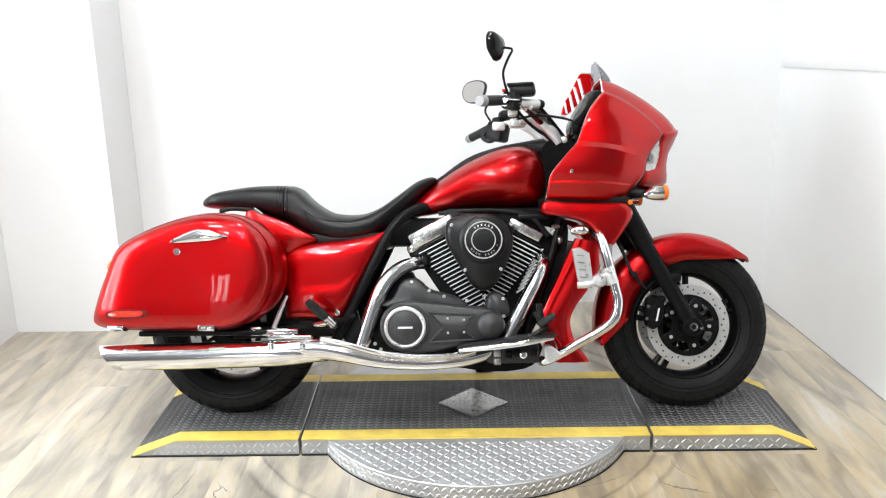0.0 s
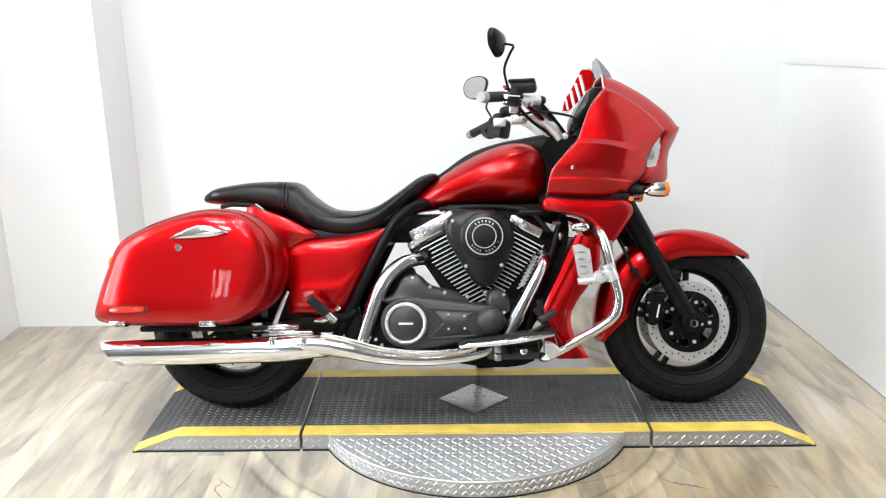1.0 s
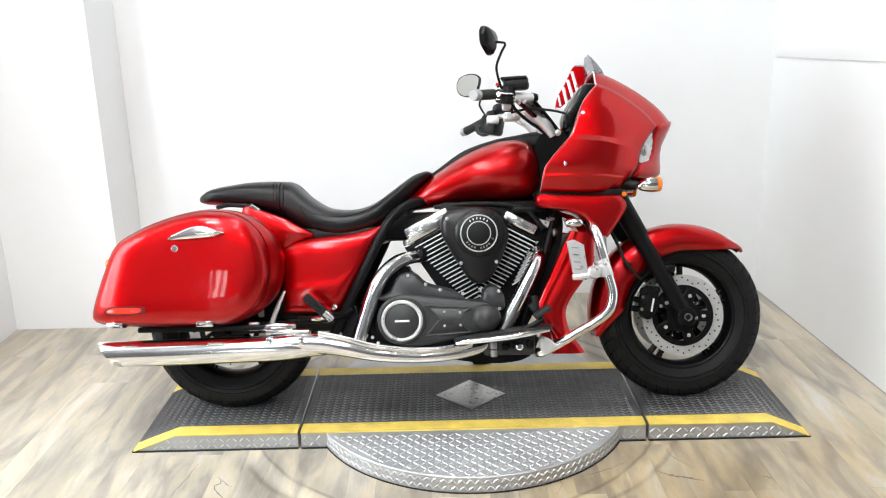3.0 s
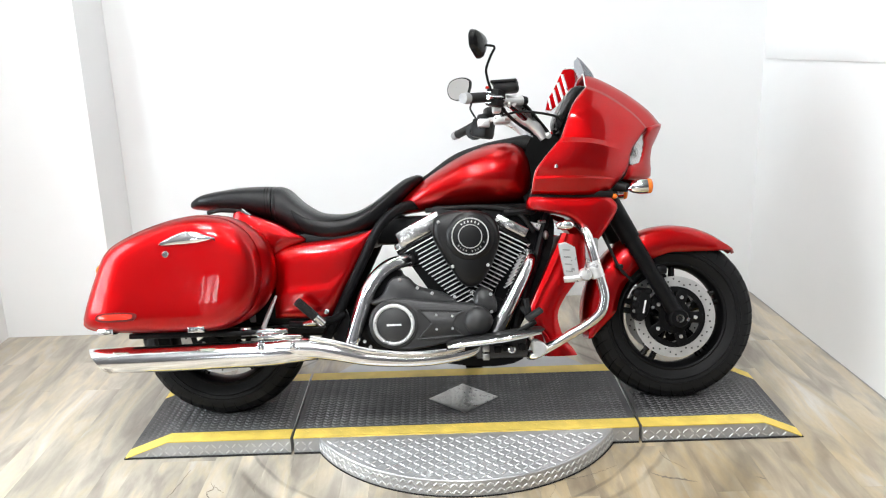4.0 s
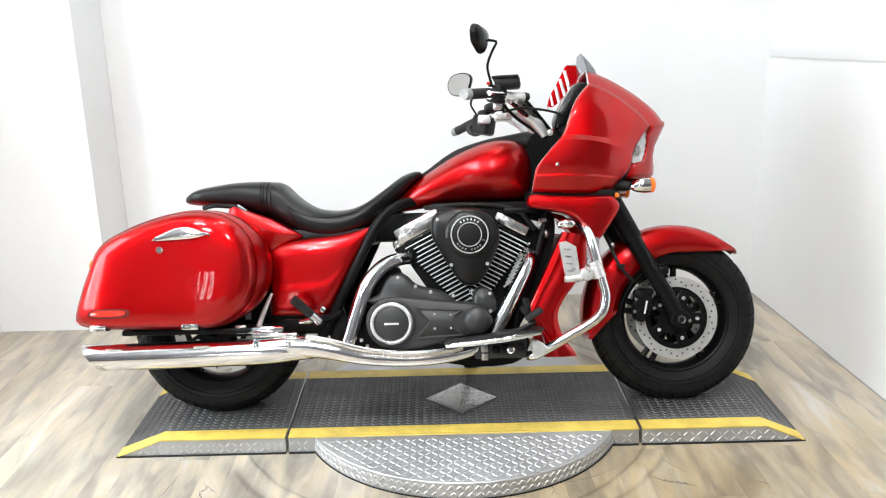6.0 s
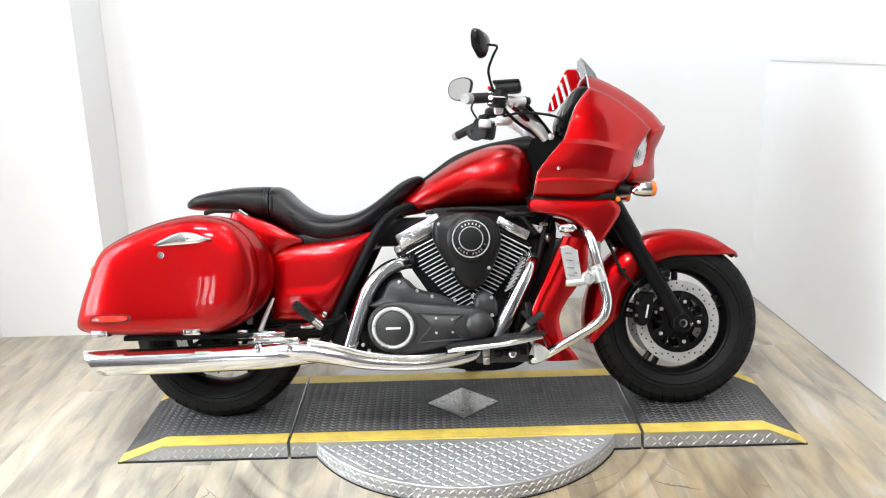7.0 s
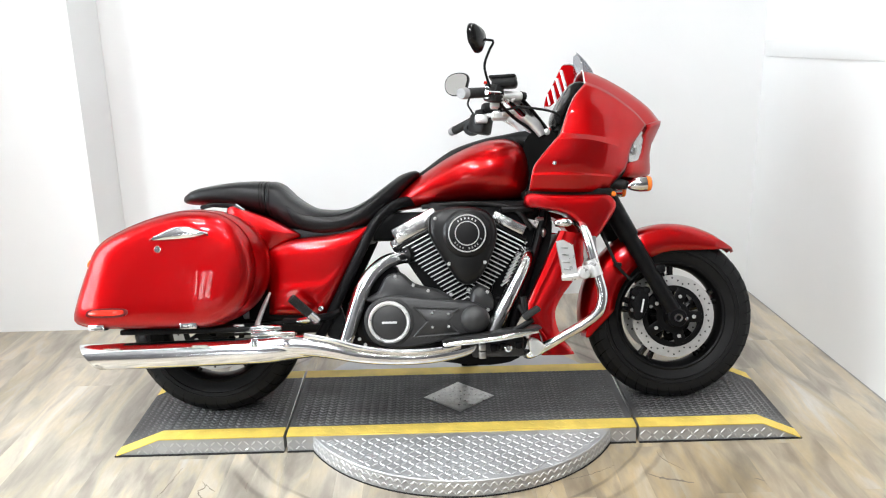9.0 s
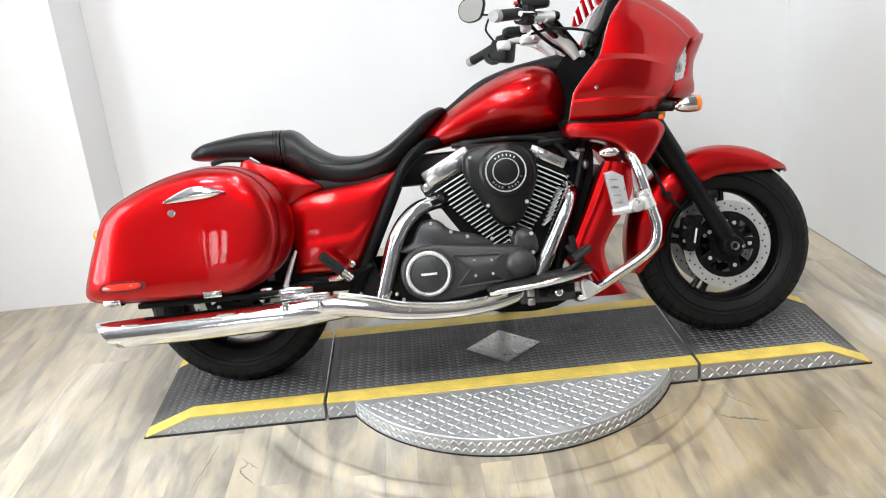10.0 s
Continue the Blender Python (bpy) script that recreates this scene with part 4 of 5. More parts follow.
HEM = [(0.255, -0.228, 0.762), (0.332, -0.236, 0.758), (0.402, -0.236, 0.755), (0.467, -0.223, 0.755), (0.508, -0.204, 0.760), (0.536, -0.19, 0.768)]


def blend_rows(rows, per):
    """More rows between the given ones, along smooth curves."""
    cols = [crom([r[i] for r in rows], per * (len(rows) - 1) + 1) for i in range(len(rows[0]))]
    return [[c[j] for c in cols] for j in range(len(cols[0]))]


hood = blend_rows([crom(r, 30) for r in (CL, CM, CN)], 5) + [crom(RIDGE, 30)]
part("fairing", sheet([list(r) for r in hood[::-1]] + [[(x, -y, z) for x, y, z in r] for r in hood[1:]]), RED, bike, "red wind fairing with a pointed nose", sharp=30, modify=thick(0.005))
panel = blend_rows([crom(r, 30) for r in (RIDGE, UPPER, CREASE)], 6)
panel += blend_rows([crom(r, 30) for r in (FLARE, BODY, STEP)], 5) + blend_rows([crom(r, 30) for r in (SKIRT, HEM)], 4)
both("fairing_side", sheet(panel), RED, bike, "red fairing side panel with a crease and a step", sharp=24, modify=thick(0.005))
# nose bar between the headlights, spreading into a chin below them: height, middle, edge and half width
NOSE = ((1.022, 0.774, 0.690, 0.142, 0.030), (1.008, 0.772, 0.690, 0.140, 0.030), (0.971, 0.755, 0.682, 0.118, 0.010), (0.934, 0.736, 0.682, 0.107, 0.0), (0.897, 0.729, 0.674, 0.112, 0.0), (0.868, 0.729, 0.660, 0.128, 0.0), (0.852, 0.730, 0.603, 0.193, 0.0), (0.828, 0.728, 0.600, 0.192, 0.0), (0.806, 0.704, 0.586, 0.190, 0.0))
part("nose", sheet([[(xc + (xe - xc) * abs(u) ** 1.8, u * w, z - drop * u * u) for u in np.linspace(-1, 1, 17)] for z, xc, xe, w, drop in NOSE]), RED, bike, "red nose and chin round the headlights", sharp=40, modify=thick(0.006))
# almond headlights: height, outer corner and inner corner of five stations
LAMPS = ((0.974, 0.672, -0.143, 0.677, -0.128), (0.948, 0.648, -0.172, 0.681, -0.114), (0.916, 0.625, -0.192, 0.680, -0.110), (0.888, 0.613, -0.198, 0.672, -0.116), (0.860, 0.606, -0.196, 0.658, -0.134))


def headlight(bulge):
    rows = []
    for k, (z, xa, ya, xb, yb) in enumerate(LAMPS):
        b = bulge * 0.014 * math.sin(math.pi * (k + 0.5) / 5)
        rows.append([(xa + (xb - xa) * u + b * 0.8 * math.sin(math.pi * u), ya + (yb - ya) * u - b * 0.6 * math.sin(math.pi * u), z) for u in np.linspace(0, 1, 9)])
    return sheet(blend_rows(rows, 3))


for m in (False, True):
    lens = headlight(0.8)
    bowl = headlight(-2.0)
    # stepped facets of the reflector
    for v in bowl.verts:
        v.co.x -= 0.004 * (int(v.co.z * 110) % 2)
    lamp = part("headlight", mirrored(bowl) if m else bowl, LAMPSILVER, bike, "clear almond-shaped headlight", sharp=20)
    part("lens", mirrored(lens) if m else lens, LENS, lamp, "clear lens", modify=thick(0.002))
    rim_ = tube([(xa - 0.001, ya, z) for z, xa, ya, xb, yb in LAMPS], 0.0025, 8, 20)
    part("lamp_seal", mirrored(rim_) if m else rim_, PLASTIC, lamp)
    bulb = ball((0.640, -0.145, 0.905), 0.017, 14, 0.8, 1, 1.2)
    part("bulb_shield", mirrored(bulb) if m else bulb, STEEL, lamp)
both("fairing_lower", pillow([(0.246, 0.751), (0.32, 0.748), (0.42, 0.744), (0.515, 0.743), (0.535, 0.738), (0.555, 0.705), (0.524, 0.646), (0.470, 0.584), (0.430, 0.631), (0.384, 0.674), (0.307, 0.697), (0.243, 0.711)], [(-0.12, 0.95), (-0.225, 1.0), (-0.243, 0.985), (-0.252, 0.93), (-0.258, 0.75), (-0.26, 0.3)], 72), RED, bike, "red lower fairing wing", sharp=50)
both("fairing_slot", box(0.25, 0.545, -0.222, -0.12, 0.742, 0.765, 0.004), PLASTIC, bike)
part("fairing_inner", pillow([(0.30, 0.80), (0.36, 0.92), (0.40, 1.05), (0.46, 1.12), (0.58, 1.06), (0.62, 0.92), (0.57, 0.79)], [(-0.20, 0.9), (-0.19, 0.97), (0.19, 0.97), (0.20, 0.9)], 40), RECESS, bike, "black inner fairing")
# windscreen
part("windscreen", sheet([[(xc - k * (u * w) ** 2, u * w, z - 1.2 * (u * w) ** 2) for u in np.linspace(-1, 1, 17)] for xc, z, w, k in ((0.530, 1.200, 0.105, 5.0), (0.520, 1.222, 0.098, 4.6), (0.500, 1.248, 0.084, 4.2), (0.482, 1.268, 0.062, 4.0), (0.468, 1.280, 0.034, 4.0))]), SMOKE, bike, "short smoked windscreen", modify=thick(0.0025))
# red slotted inner panel under the screen, on the far side
vent = part("inner_vent", pillow([(0.365, 1.108), (0.375, 1.155), (0.397, 1.192), (0.428, 1.252), (0.444, 1.273), (0.484, 1.268), (0.506, 1.213), (0.519, 1.188), (0.463, 1.178), (0.39, 1.112)], [(0.17, 0.97), (0.158, 1.0), (0.150, 0.97), (0.149, 0.5)], 60), RED, bike, "red inner fairing panel with bright slots")
part("vent_trim", tube([(0.444, 0.150, 1.274), (0.484, 0.150, 1.269), (0.506, 0.150, 1.214), (0.520, 0.150, 1.188)], 0.0045, 8, 20), BRIGHT, vent, "bright edge trim")
part("vent_trim", tube([(0.366, 0.148, 1.108), (0.395, 0.148, 1.112), (0.462, 0.148, 1.178)], 0.0035, 8, 20), BRIGHT, vent, "bright edge trim")
for x0, z0, x1, z1, r in ((0.377, 1.158, 0.385, 1.116, 0.004), (0.397, 1.19, 0.410, 1.128, 0.006), (0.415, 1.218, 0.434, 1.15, 0.006), (0.433, 1.25, 0.452, 1.175, 0.006)):
    part("vent_slot", tube([(x0, 0.147, z0), (x1, 0.147, z1)], r, 8), BRIGHT, vent, "bright vent slot")
part("hood_edge_trim", tube([RIDGE[0], CN[0], CM[0], CL[0], (CM[0][0], -CM[0][1], CM[0][2]), (CN[0][0], -CN[0][1], CN[0][2])], 0.0034, 8, 40), BRIGHT, bike, "bright edge trim along the hood")
# edge highlight modelled as thin pale lines along the fairing's rear edge
edge = crom([RIDGE[0], UPPER[0], CREASE[0], FLARE[0]], 30)
both("fairing_edge_glint", tube([tuple(p) for p in edge], 0.0017, 8, 30), EDGEGLINT, bike, "thin pale line painted as an edge highlight")
both("fairing_edge_glint", tube([FLARE[0], BODY[0], STEP[0], HEM[0]], 0.0010, 8, 30), EDGEGLINT, bike, "thin pale line painted as an edge highlight")
part("speaker_pod", pillow([(0.352, 1.015), (0.362, 1.055), (0.405, 1.128), (0.432, 1.148), (0.472, 1.146), (0.45, 1.11), (0.40, 1.04), (0.37, 0.99)], [(-0.05, 1), (-0.15, 1), (-0.172, 0.9), (-0.176, 0.6)], 40), BLACKGLOSS, bike, "black speaker pod")
part("tank_gap_panel", pillow([(0.245, 0.74), (0.25, 0.92), (0.29, 0.985), (0.37, 0.97), (0.40, 0.85), (0.36, 0.74)], [(-0.11, 1), (0.11, 1)], 30), RECESS, bike, "black panel between tank and fairing")

# engine
case = part("crankcase", pillow([(-0.34, 0.36), (-0.28, 0.425), (-0.17, 0.405), (0.0, 0.385), (0.12, 0.40), (0.17, 0.36), (0.15, 0.26), (0.05, 0.215), (-0.15, 0.205), (-0.31, 0.23), (-0.36, 0.29)], [(-0.20, 0.92), (-0.18, 1), (0.2, 1), (0.22, 0.9)], 60), BLACK, bike, "black engine crankcase")
part("gearbox_hump", pillow([(-0.315, 0.39), (-0.285, 0.42), (-0.270, 0.445), (-0.254, 0.474), (-0.233, 0.486), (-0.199, 0.486), (-0.178, 0.472), (-0.159, 0.452), (-0.122, 0.438), (-0.062, 0.421), (-0.03, 0.38)], [(-0.15, 1), (-0.225, 1), (-0.240, 0.94), (-0.247, 0.8), (-0.25, 0.4)], 40), SATIN, bike)
cover = part("clutch_cover", pillow([(-0.326, 0.328), (-0.305, 0.383), (-0.238, 0.413), (-0.12, 0.402), (0.0, 0.388), (0.07, 0.377), (0.106, 0.328), (0.075, 0.287), (0.0, 0.270), (-0.08, 0.250), (-0.158, 0.236), (-0.236, 0.234), (-0.302, 0.264)], [(-0.18, 0.98), (-0.262, 1.0), (-0.275, 0.985), (-0.283, 0.95), (-0.286, 0.88), (-0.287, 0.4)], 90, centre=(-0.13, 0.322)), SATIN, bike, "satin black clutch and primary cover", sharp=50)
part("clutch_dome", lathe([(0.0, -0.306), (0.045, -0.305), (0.058, -0.300), (0.0585, -0.296)], (-0.238, 0, 0.325), 56), SATIN, cover)
part("clutch_ring", lathe([(0.0585, -0.298), (0.060, -0.304), (0.066, -0.305), (0.071, -0.300), (0.073, -0.284), (0.0585, -0.284)], (-0.238, 0, 0.325), 64, closed=True), BRIGHT, cover, "chrome ring on the clutch cover")
part("cover_mark", box(-0.262, -0.212, -0.3072, -0.305, 0.3215, 0.3285), WHITEMARK, cover, "small pale maker's mark")
part("clutch_boss", lathe([(0.086, -0.275), (0.085, -0.286), (0.078, -0.292), (0.07, -0.292)], (-0.238, 0, 0.325), 56), SATIN, cover)
part("sprocket_cap", lathe([(0.05, -0.27), (0.048, -0.288), (0.040, -0.300), (0.025, -0.308), (0.0, -0.31)], (0.053, 0, 0.327), 40), SATIN, cover)
for a, b in (((-0.155, 0.375), (0.0, 0.365)), ((0.0, 0.365), (-0.03, 0.345)), ((-0.155, 0.272), (0.0, 0.280)), ((0.0, 0.280), (-0.03, 0.305)), ((-0.155, 0.375), (-0.105, 0.325)), ((-0.105, 0.325), (-0.155, 0.272))):
    part("cover_rib", tube([(a[0], -0.287, a[1]), (b[0], -0.287, b[1])], 0.0042, 8), SATIN, cover)
part("cover_web", pillow([(-0.15, 0.366), (-0.01, 0.358), (-0.035, 0.325), (-0.01, 0.288), (-0.15, 0.28), (-0.112, 0.325)], [(-0.28, 1), (-0.2880, 1), (-0.2888, 0.97)], smooth=False), SATIN, cover)
for x, z in ((-0.092, 0.353), (-0.037, 0.348), (-0.092, 0.304), (-0.037, 0.305)):
    bolt((x, -0.289, z), 0.0045, cover, BRIGHT)
for x, z in ((-0.216, 0.478), (-0.155, 0.446), (-0.104, 0.426), (-0.026, 0.411), (0.035, 0.424), (0.101, 0.355), (-0.325, 0.245), (-0.29, 0.228), (-0.26, 0.222), (-0.345, 0.265), (0.10, 0.416), (-0.235, 0.215)):
    bolt((x, -0.24, z), 0.0062, case, BRIGHT, depth=0.012)
# plain black block added to close a bright gap behind the header
part("header_filler", pillow([(-0.31, 0.46), (-0.305, 0.478), (-0.270, 0.502), (-0.235, 0.510), (-0.215, 0.504), (-0.21, 0.49), (-0.19, 0.46)], [(-0.05, 1), (-0.15, 1), (-0.16, 0.95)], 36), BLACK, bike, "black filler piece behind the rear header")
part("case_back_plate", pillow([(-0.40, 0.26), (-0.37, 0.37), (-0.34, 0.43), (-0.27, 0.46), (-0.22, 0.40), (-0.24, 0.22), (-0.38, 0.22)], [(-0.16, 1), (-0.08, 1)], 40), BLACK, bike)
part("oil_lump", pillow([(0.045, 0.36), (0.05, 0.42), (0.075, 0.437), (0.105, 0.425), (0.122, 0.39), (0.115, 0.35)], [(-0.12, 1), (-0.215, 1), (-0.23, 0.92), (-0.238, 0.7), (-0.24, 0.2)], 36), SATIN, bike)


def cylinder(name, base, tilt, left, right, n=15):
    """One finned cylinder. tilt: degrees back from upright; left and right: reach of the fins, bottom and top."""
    M = pose(base[0], 0, base[1], 0, -tilt, 0)
    core = part(name, box(-0.05, 0.04, -0.12, 0.10, -0.06, 0.25, 0.02, m=M), BLACK, bike, "black finned cylinder with bright fin edges")
    for i in range(n):
        s = i / (n - 1)
        z = -0.036 + 0.263 * s
        l, r = left[0] + (left[1] - left[0]) * s, right[0] + (right[1] - right[0]) * s
        part("fin", box(-l, r, -0.155, 0.12, z - 0.0022, z + 0.0022, m=M), BLACK, core)
        part("fin_edge", box(-l + 0.002, r - 0.002, -0.1580, -0.1545, z - 0.0018, z + 0.0018, m=M), FINEDGE, core)
    return core, M


REAR_BACK = [(-0.120, -0.04), (-0.114, 0.06), (-0.135, 0.24), (0.05, 0.24), (0.02, -0.04)]
rc, RM = cylinder("rear_cylinder", (0.015, 0.425), 27, (0.045, 0.118), (0.012, 0.06), 18)
fc, FM = cylinder("front_cylinder", (0.055, 0.425), -28, (0.010, 0.06), (0.043, 0.092), 18)
back = pillow(REAR_BACK, [(-0.125, 1), (0.10, 1)], smooth=False)
bmesh.ops.transform(back, matrix=RM, verts=back.verts)
part("cylinder_back", back, BLACK, rc)
part("exhaust_port", tube([(-0.12, -0.09, 0.56), (-0.185, -0.15, 0.55)], 0.032, 14), BLACK, rc)
part("cylinder_head", box(-0.15, 0.07, -0.15, 0.12, 0.222, 0.252, 0.01, m=RM), BLACKGLOSS, rc)
part("rocker_cover", box(-0.126, 0.050, -0.160, 0.10, 0.246, 0.304, 0.010, m=RM), ROCKER, rc, "chrome rocker cover")
part("rocker_cap", box(-0.150, -0.10, -0.15, 0.09, 0.232, 0.270, 0.012, m=RM), ROCKER, rc)
part("cylinder_head", box(-0.07, 0.095, -0.15, 0.12, 0.230, 0.250, 0.008, m=FM), BLACKGLOSS, fc)
part("rocker_cover", box(-0.055, 0.074, -0.160, 0.10, 0.246, 0.284, 0.008, m=FM), ROCKER, fc, "chrome rocker cover")
part("front_head_cap", pillow([(0.255, 0.668), (0.296, 0.657), (0.287, 0.633), (0.272, 0.645)], [(-0.10, 1), (-0.15, 1), (-0.155, 0.9)], smooth=False), BRIGHT, fc)
# second bank of fins ahead of the front cylinder
for i in range(11):
    x, z = 0.172 + i * 0.0068, 0.44 + i * 0.0135
    part("side_fin", box(-0.018, 0.018, -0.135, -0.06, -0.002, 0.002, m=pose(x, 0, z, 0, -35, 0)), FINEDGE, fc)
part("engine_dark", box(-0.03, 0.24, -0.08, 0.10, 0.30, 0.70, 0.03), BLACK, bike, "black engine core")
# air cleaner
air = part("air_cleaner", pillow([(-0.088, 0.688), (-0.04, 0.708), (0.02, 0.714), (0.08, 0.706), (0.122, 0.68), (0.138, 0.635), (0.136, 0.59), (0.108, 0.518), (0.07, 0.458), (0.034, 0.442), (0.0, 0.456), (-0.03, 0.50), (-0.075, 0.575), (-0.098, 0.63)], [(-0.13, 0.92), (-0.20, 0.97), (-0.222, 1.0), (-0.235, 0.995), (-0.248, 0.965), (-0.257, 0.90), (-0.262, 0.8), (-0.264, 0.4)], 72, centre=(0.03, 0.60)), AIRBLACK, bike, "satin black heart-shaped air cleaner", sharp=50)
part("air_boss", lathe([(0.088, -0.254), (0.083, -0.264), (0.074, -0.2695), (0.066, -0.272), (0.0, -0.272)], (0.034, 0, 0.620), 48), AIRBLACK, air)
for r0, r1 in ((0.0605, 0.0655), (0.0385, 0.0425)):
    part("badge_ring", lathe([(r0, -0.2715), (r0 + 0.001, -0.2755), (r1 - 0.001, -0.2755), (r1, -0.2715)], (0.034, 0, 0.620), 56, closed=True), BRIGHT, air, "bright badge ring")
for k in range(6):
    a = math.radians(125 - k * 14)
    part("badge_mark", box(-0.0022, 0.0022, -0.2732, -0.2715, -0.0035, 0.0035, m=pose(0.034 + 0.0515 * math.cos(a), 0, 0.620 + 0.0515 * math.sin(a), 0, 90 - math.degrees(a), 0)), WHITEMARK, air)
for k in range(12):
    a = math.radians(205 + k * 12)
    part("badge_mark", box(-0.0026, 0.0026, -0.2732, -0.2715, -0.0032, 0.0032, m=pose(0.034 + 0.0515 * math.cos(a), 0, 0.620 + 0.0515 * math.sin(a), 0, 90 - math.degrees(a), 0)), STEEL if k % 5 else BLACK, air)
for x, z in ((-0.074, 0.673), (0.130, 0.675), (-0.030, 0.517), (0.093, 0.519)):
    bolt((x, -0.252, z), 0.0065, air, BRIGHT, depth=0.014)
# exhaust
ex = part("muffler", tube([(-1.235, -0.315, 0.236), (-1.23, -0.315, 0.236), (-1.0, -0.315, 0.238), (-0.80, -0.315, 0.242), (-0.66, -0.315, 0.244), (-0.56, -0.31, 0.250), (-0.50, -0.30, 0.248)], [0.041, 0.043, 0.045, 0.045, 0.044, 0.040, 0.034], 28, 40), CHROME, bike, "long chrome muffler")
# slanted tip
for v in ex.data.vertices:
    if v.co.x < -1.22:
        v.co.x += (0.24 - v.co.z) * 0.75
part("muffler_bore", lathe([(0.036, -0.001), (0.0, -0.001)], (0, 0, 0), 24), GAP, ex).matrix_local = pose(-1.212, -0.315, 0.236, 0, 37, 90)
part("heat_shield", tube([(-0.70, -0.318, 0.252), (-0.60, -0.318, 0.258), (-0.52, -0.318, 0.256), (-0.43, -0.316, 0.240), (-0.33, -0.31, 0.216), (-0.20, -0.30, 0.203), (-0.08, -0.29, 0.206), (0.02, -0.27, 0.222), (0.08, -0.25, 0.25)], [0.037, 0.037, 0.035, 0.031, 0.026, 0.0235, 0.0225, 0.021, 0.019], 22, 50), CHROME, bike, "chrome exhaust heat shield")
part("shield_seam", tube([(-0.52, -0.338, 0.292), (-0.43, -0.338, 0.272), (-0.33, -0.330, 0.243), (-0.20, -0.321, 0.226), (-0.08, -0.31, 0.228), (0.0, -0.292, 0.241)], 0.010, 10, 36), CHROME, bike, "chrome pipe seam")
part("rear_header", tube([(-0.165, -0.13, 0.545), (-0.215, -0.17, 0.538), (-0.262, -0.195, 0.520), (-0.306, -0.215, 0.478), (-0.336, -0.23, 0.425), (-0.362, -0.24, 0.35), (-0.390, -0.25, 0.262), (-0.396, -0.25, 0.24)], [0.022, 0.024, 0.0255, 0.0265, 0.027, 0.027, 0.027, 0.027], 18, 40), CHROME, bike, "chrome rear exhaust header")
part("front_header", tube([(0.225, -0.12, 0.57), (0.250, -0.16, 0.548), (0.244, -0.19, 0.525), (0.222, -0.21, 0.482), (0.184, -0.22, 0.411), (0.141, -0.23, 0.331), (0.098, -0.235, 0.258)], [0.018, 0.020, 0.022, 0.024, 0.0255, 0.0255, 0.025], 18, 36), CHROME, bike, "chrome front exhaust header")
part("front_header_shadow", tube([(0.20, -0.15, 0.40), (0.15, -0.17, 0.31), (0.12, -0.18, 0.255)], 0.018, 12, 12), STEEL, bike)
for x in (-0.683, -0.577):
    part("bracket_lug", box(x - 0.009, x + 0.009, -0.363, -0.33, 0.258, 0.285, 0.004), CHROME, bike)
part("muffler_bracket", box(-0.70, -0.55, -0.335, -0.30, 0.292, 0.306, 0.005), CHROME, bike)
# passenger peg and stay
board = part("passenger_board", pillow([(-0.735, 0.308), (-0.715, 0.303), (-0.66, 0.300), (-0.615, 0.304), (-0.597, 0.314), (-0.606, 0.325), (-0.65, 0.329), (-0.70, 0.326), (-0.728, 0.320)], [(-0.26, 0.9), (-0.30, 1.0), (-0.312, 0.96), (-0.319, 0.8), (-0.321, 0.4)], 40), CHROME, bike, "chrome passenger board bracket")
part("board_rib", tube([(-0.70, -0.318, 0.310), (-0.655, -0.324, 0.307), (-0.615, -0.316, 0.311)], 0.0045, 8, 14), CHROME, board)
part("board_tab", box(-0.763, -0.728, -0.305, -0.290, 0.303, 0.332, 0.004), BRIGHT, board, "chrome tab with a bolt")
part("board_lug", lathe([(0.010, -0.29), (0.010, -0.312), (0.007, -0.316), (0.004, -0.316), (0.004, -0.308)], (-0.747, 0, 0.318), 14), CHROME, board)
part("bag_stay", tube([(-0.689, -0.28, 0.325), (-0.684, -0.275, 0.340), (-0.670, -0.25, 0.385), (-0.653, -0.22, 0.432)], [0.009, 0.0085, 0.008, 0.005], 10, 12), BRIGHT, bike, "chrome bag stay")
peg = part("passenger_peg", tube([(-0.562, -0.33, 0.418), (-0.505, -0.30, 0.360)], 0.0145, 14), GRIP, bike, "folded rubber passenger peg")
for k in range(9):
    f = 0.06 + k * 0.105
    part("peg_rib", tube([(-0.562 + 0.057 * f, -0.33 + 0.03 * f, 0.418 - 0.058 * f), (-0.562 + 0.057 * (f + 0.05), -0.33 + 0.03 * (f + 0.05), 0.418 - 0.058 * (f + 0.05))], 0.0162, 14, 2), GRIP, peg)
part("peg_collar", tube([(-0.508, -0.302, 0.363), (-0.484, -0.285, 0.336)], 0.0165, 12), CHROME, bike)
part("peg_hanger", tube([(-0.60, -0.25, 0.335), (-0.545, -0.27, 0.333), (-0.50, -0.27, 0.34), (-0.45, -0.22, 0.345), (-0.42, -0.2, 0.36)], [0.012, 0.014, 0.015, 0.014, 0.014], 10, 20), BLACK, bike)
part("peg_pivot", tube([(-0.55, -0.275, 0.335), (-0.50, -0.29, 0.342)], [0.008, 0.012], 10), CHROME, bike)
part("hanger_plate", pillow([(-0.50, 0.36), (-0.45, 0.40), (-0.41, 0.36), (-0.40, 0.26), (-0.44, 0.24)], [(-0.14, 1), (-0.17, 1)], 30), BLACK, bike)
part("side_cover_bolt", lathe([(0.0095, -0.205), (0.0095, -0.223), (0.006, -0.226), (0.0, -0.226)], (-0.478, 0, 0.372), 14), CHROME, bike)
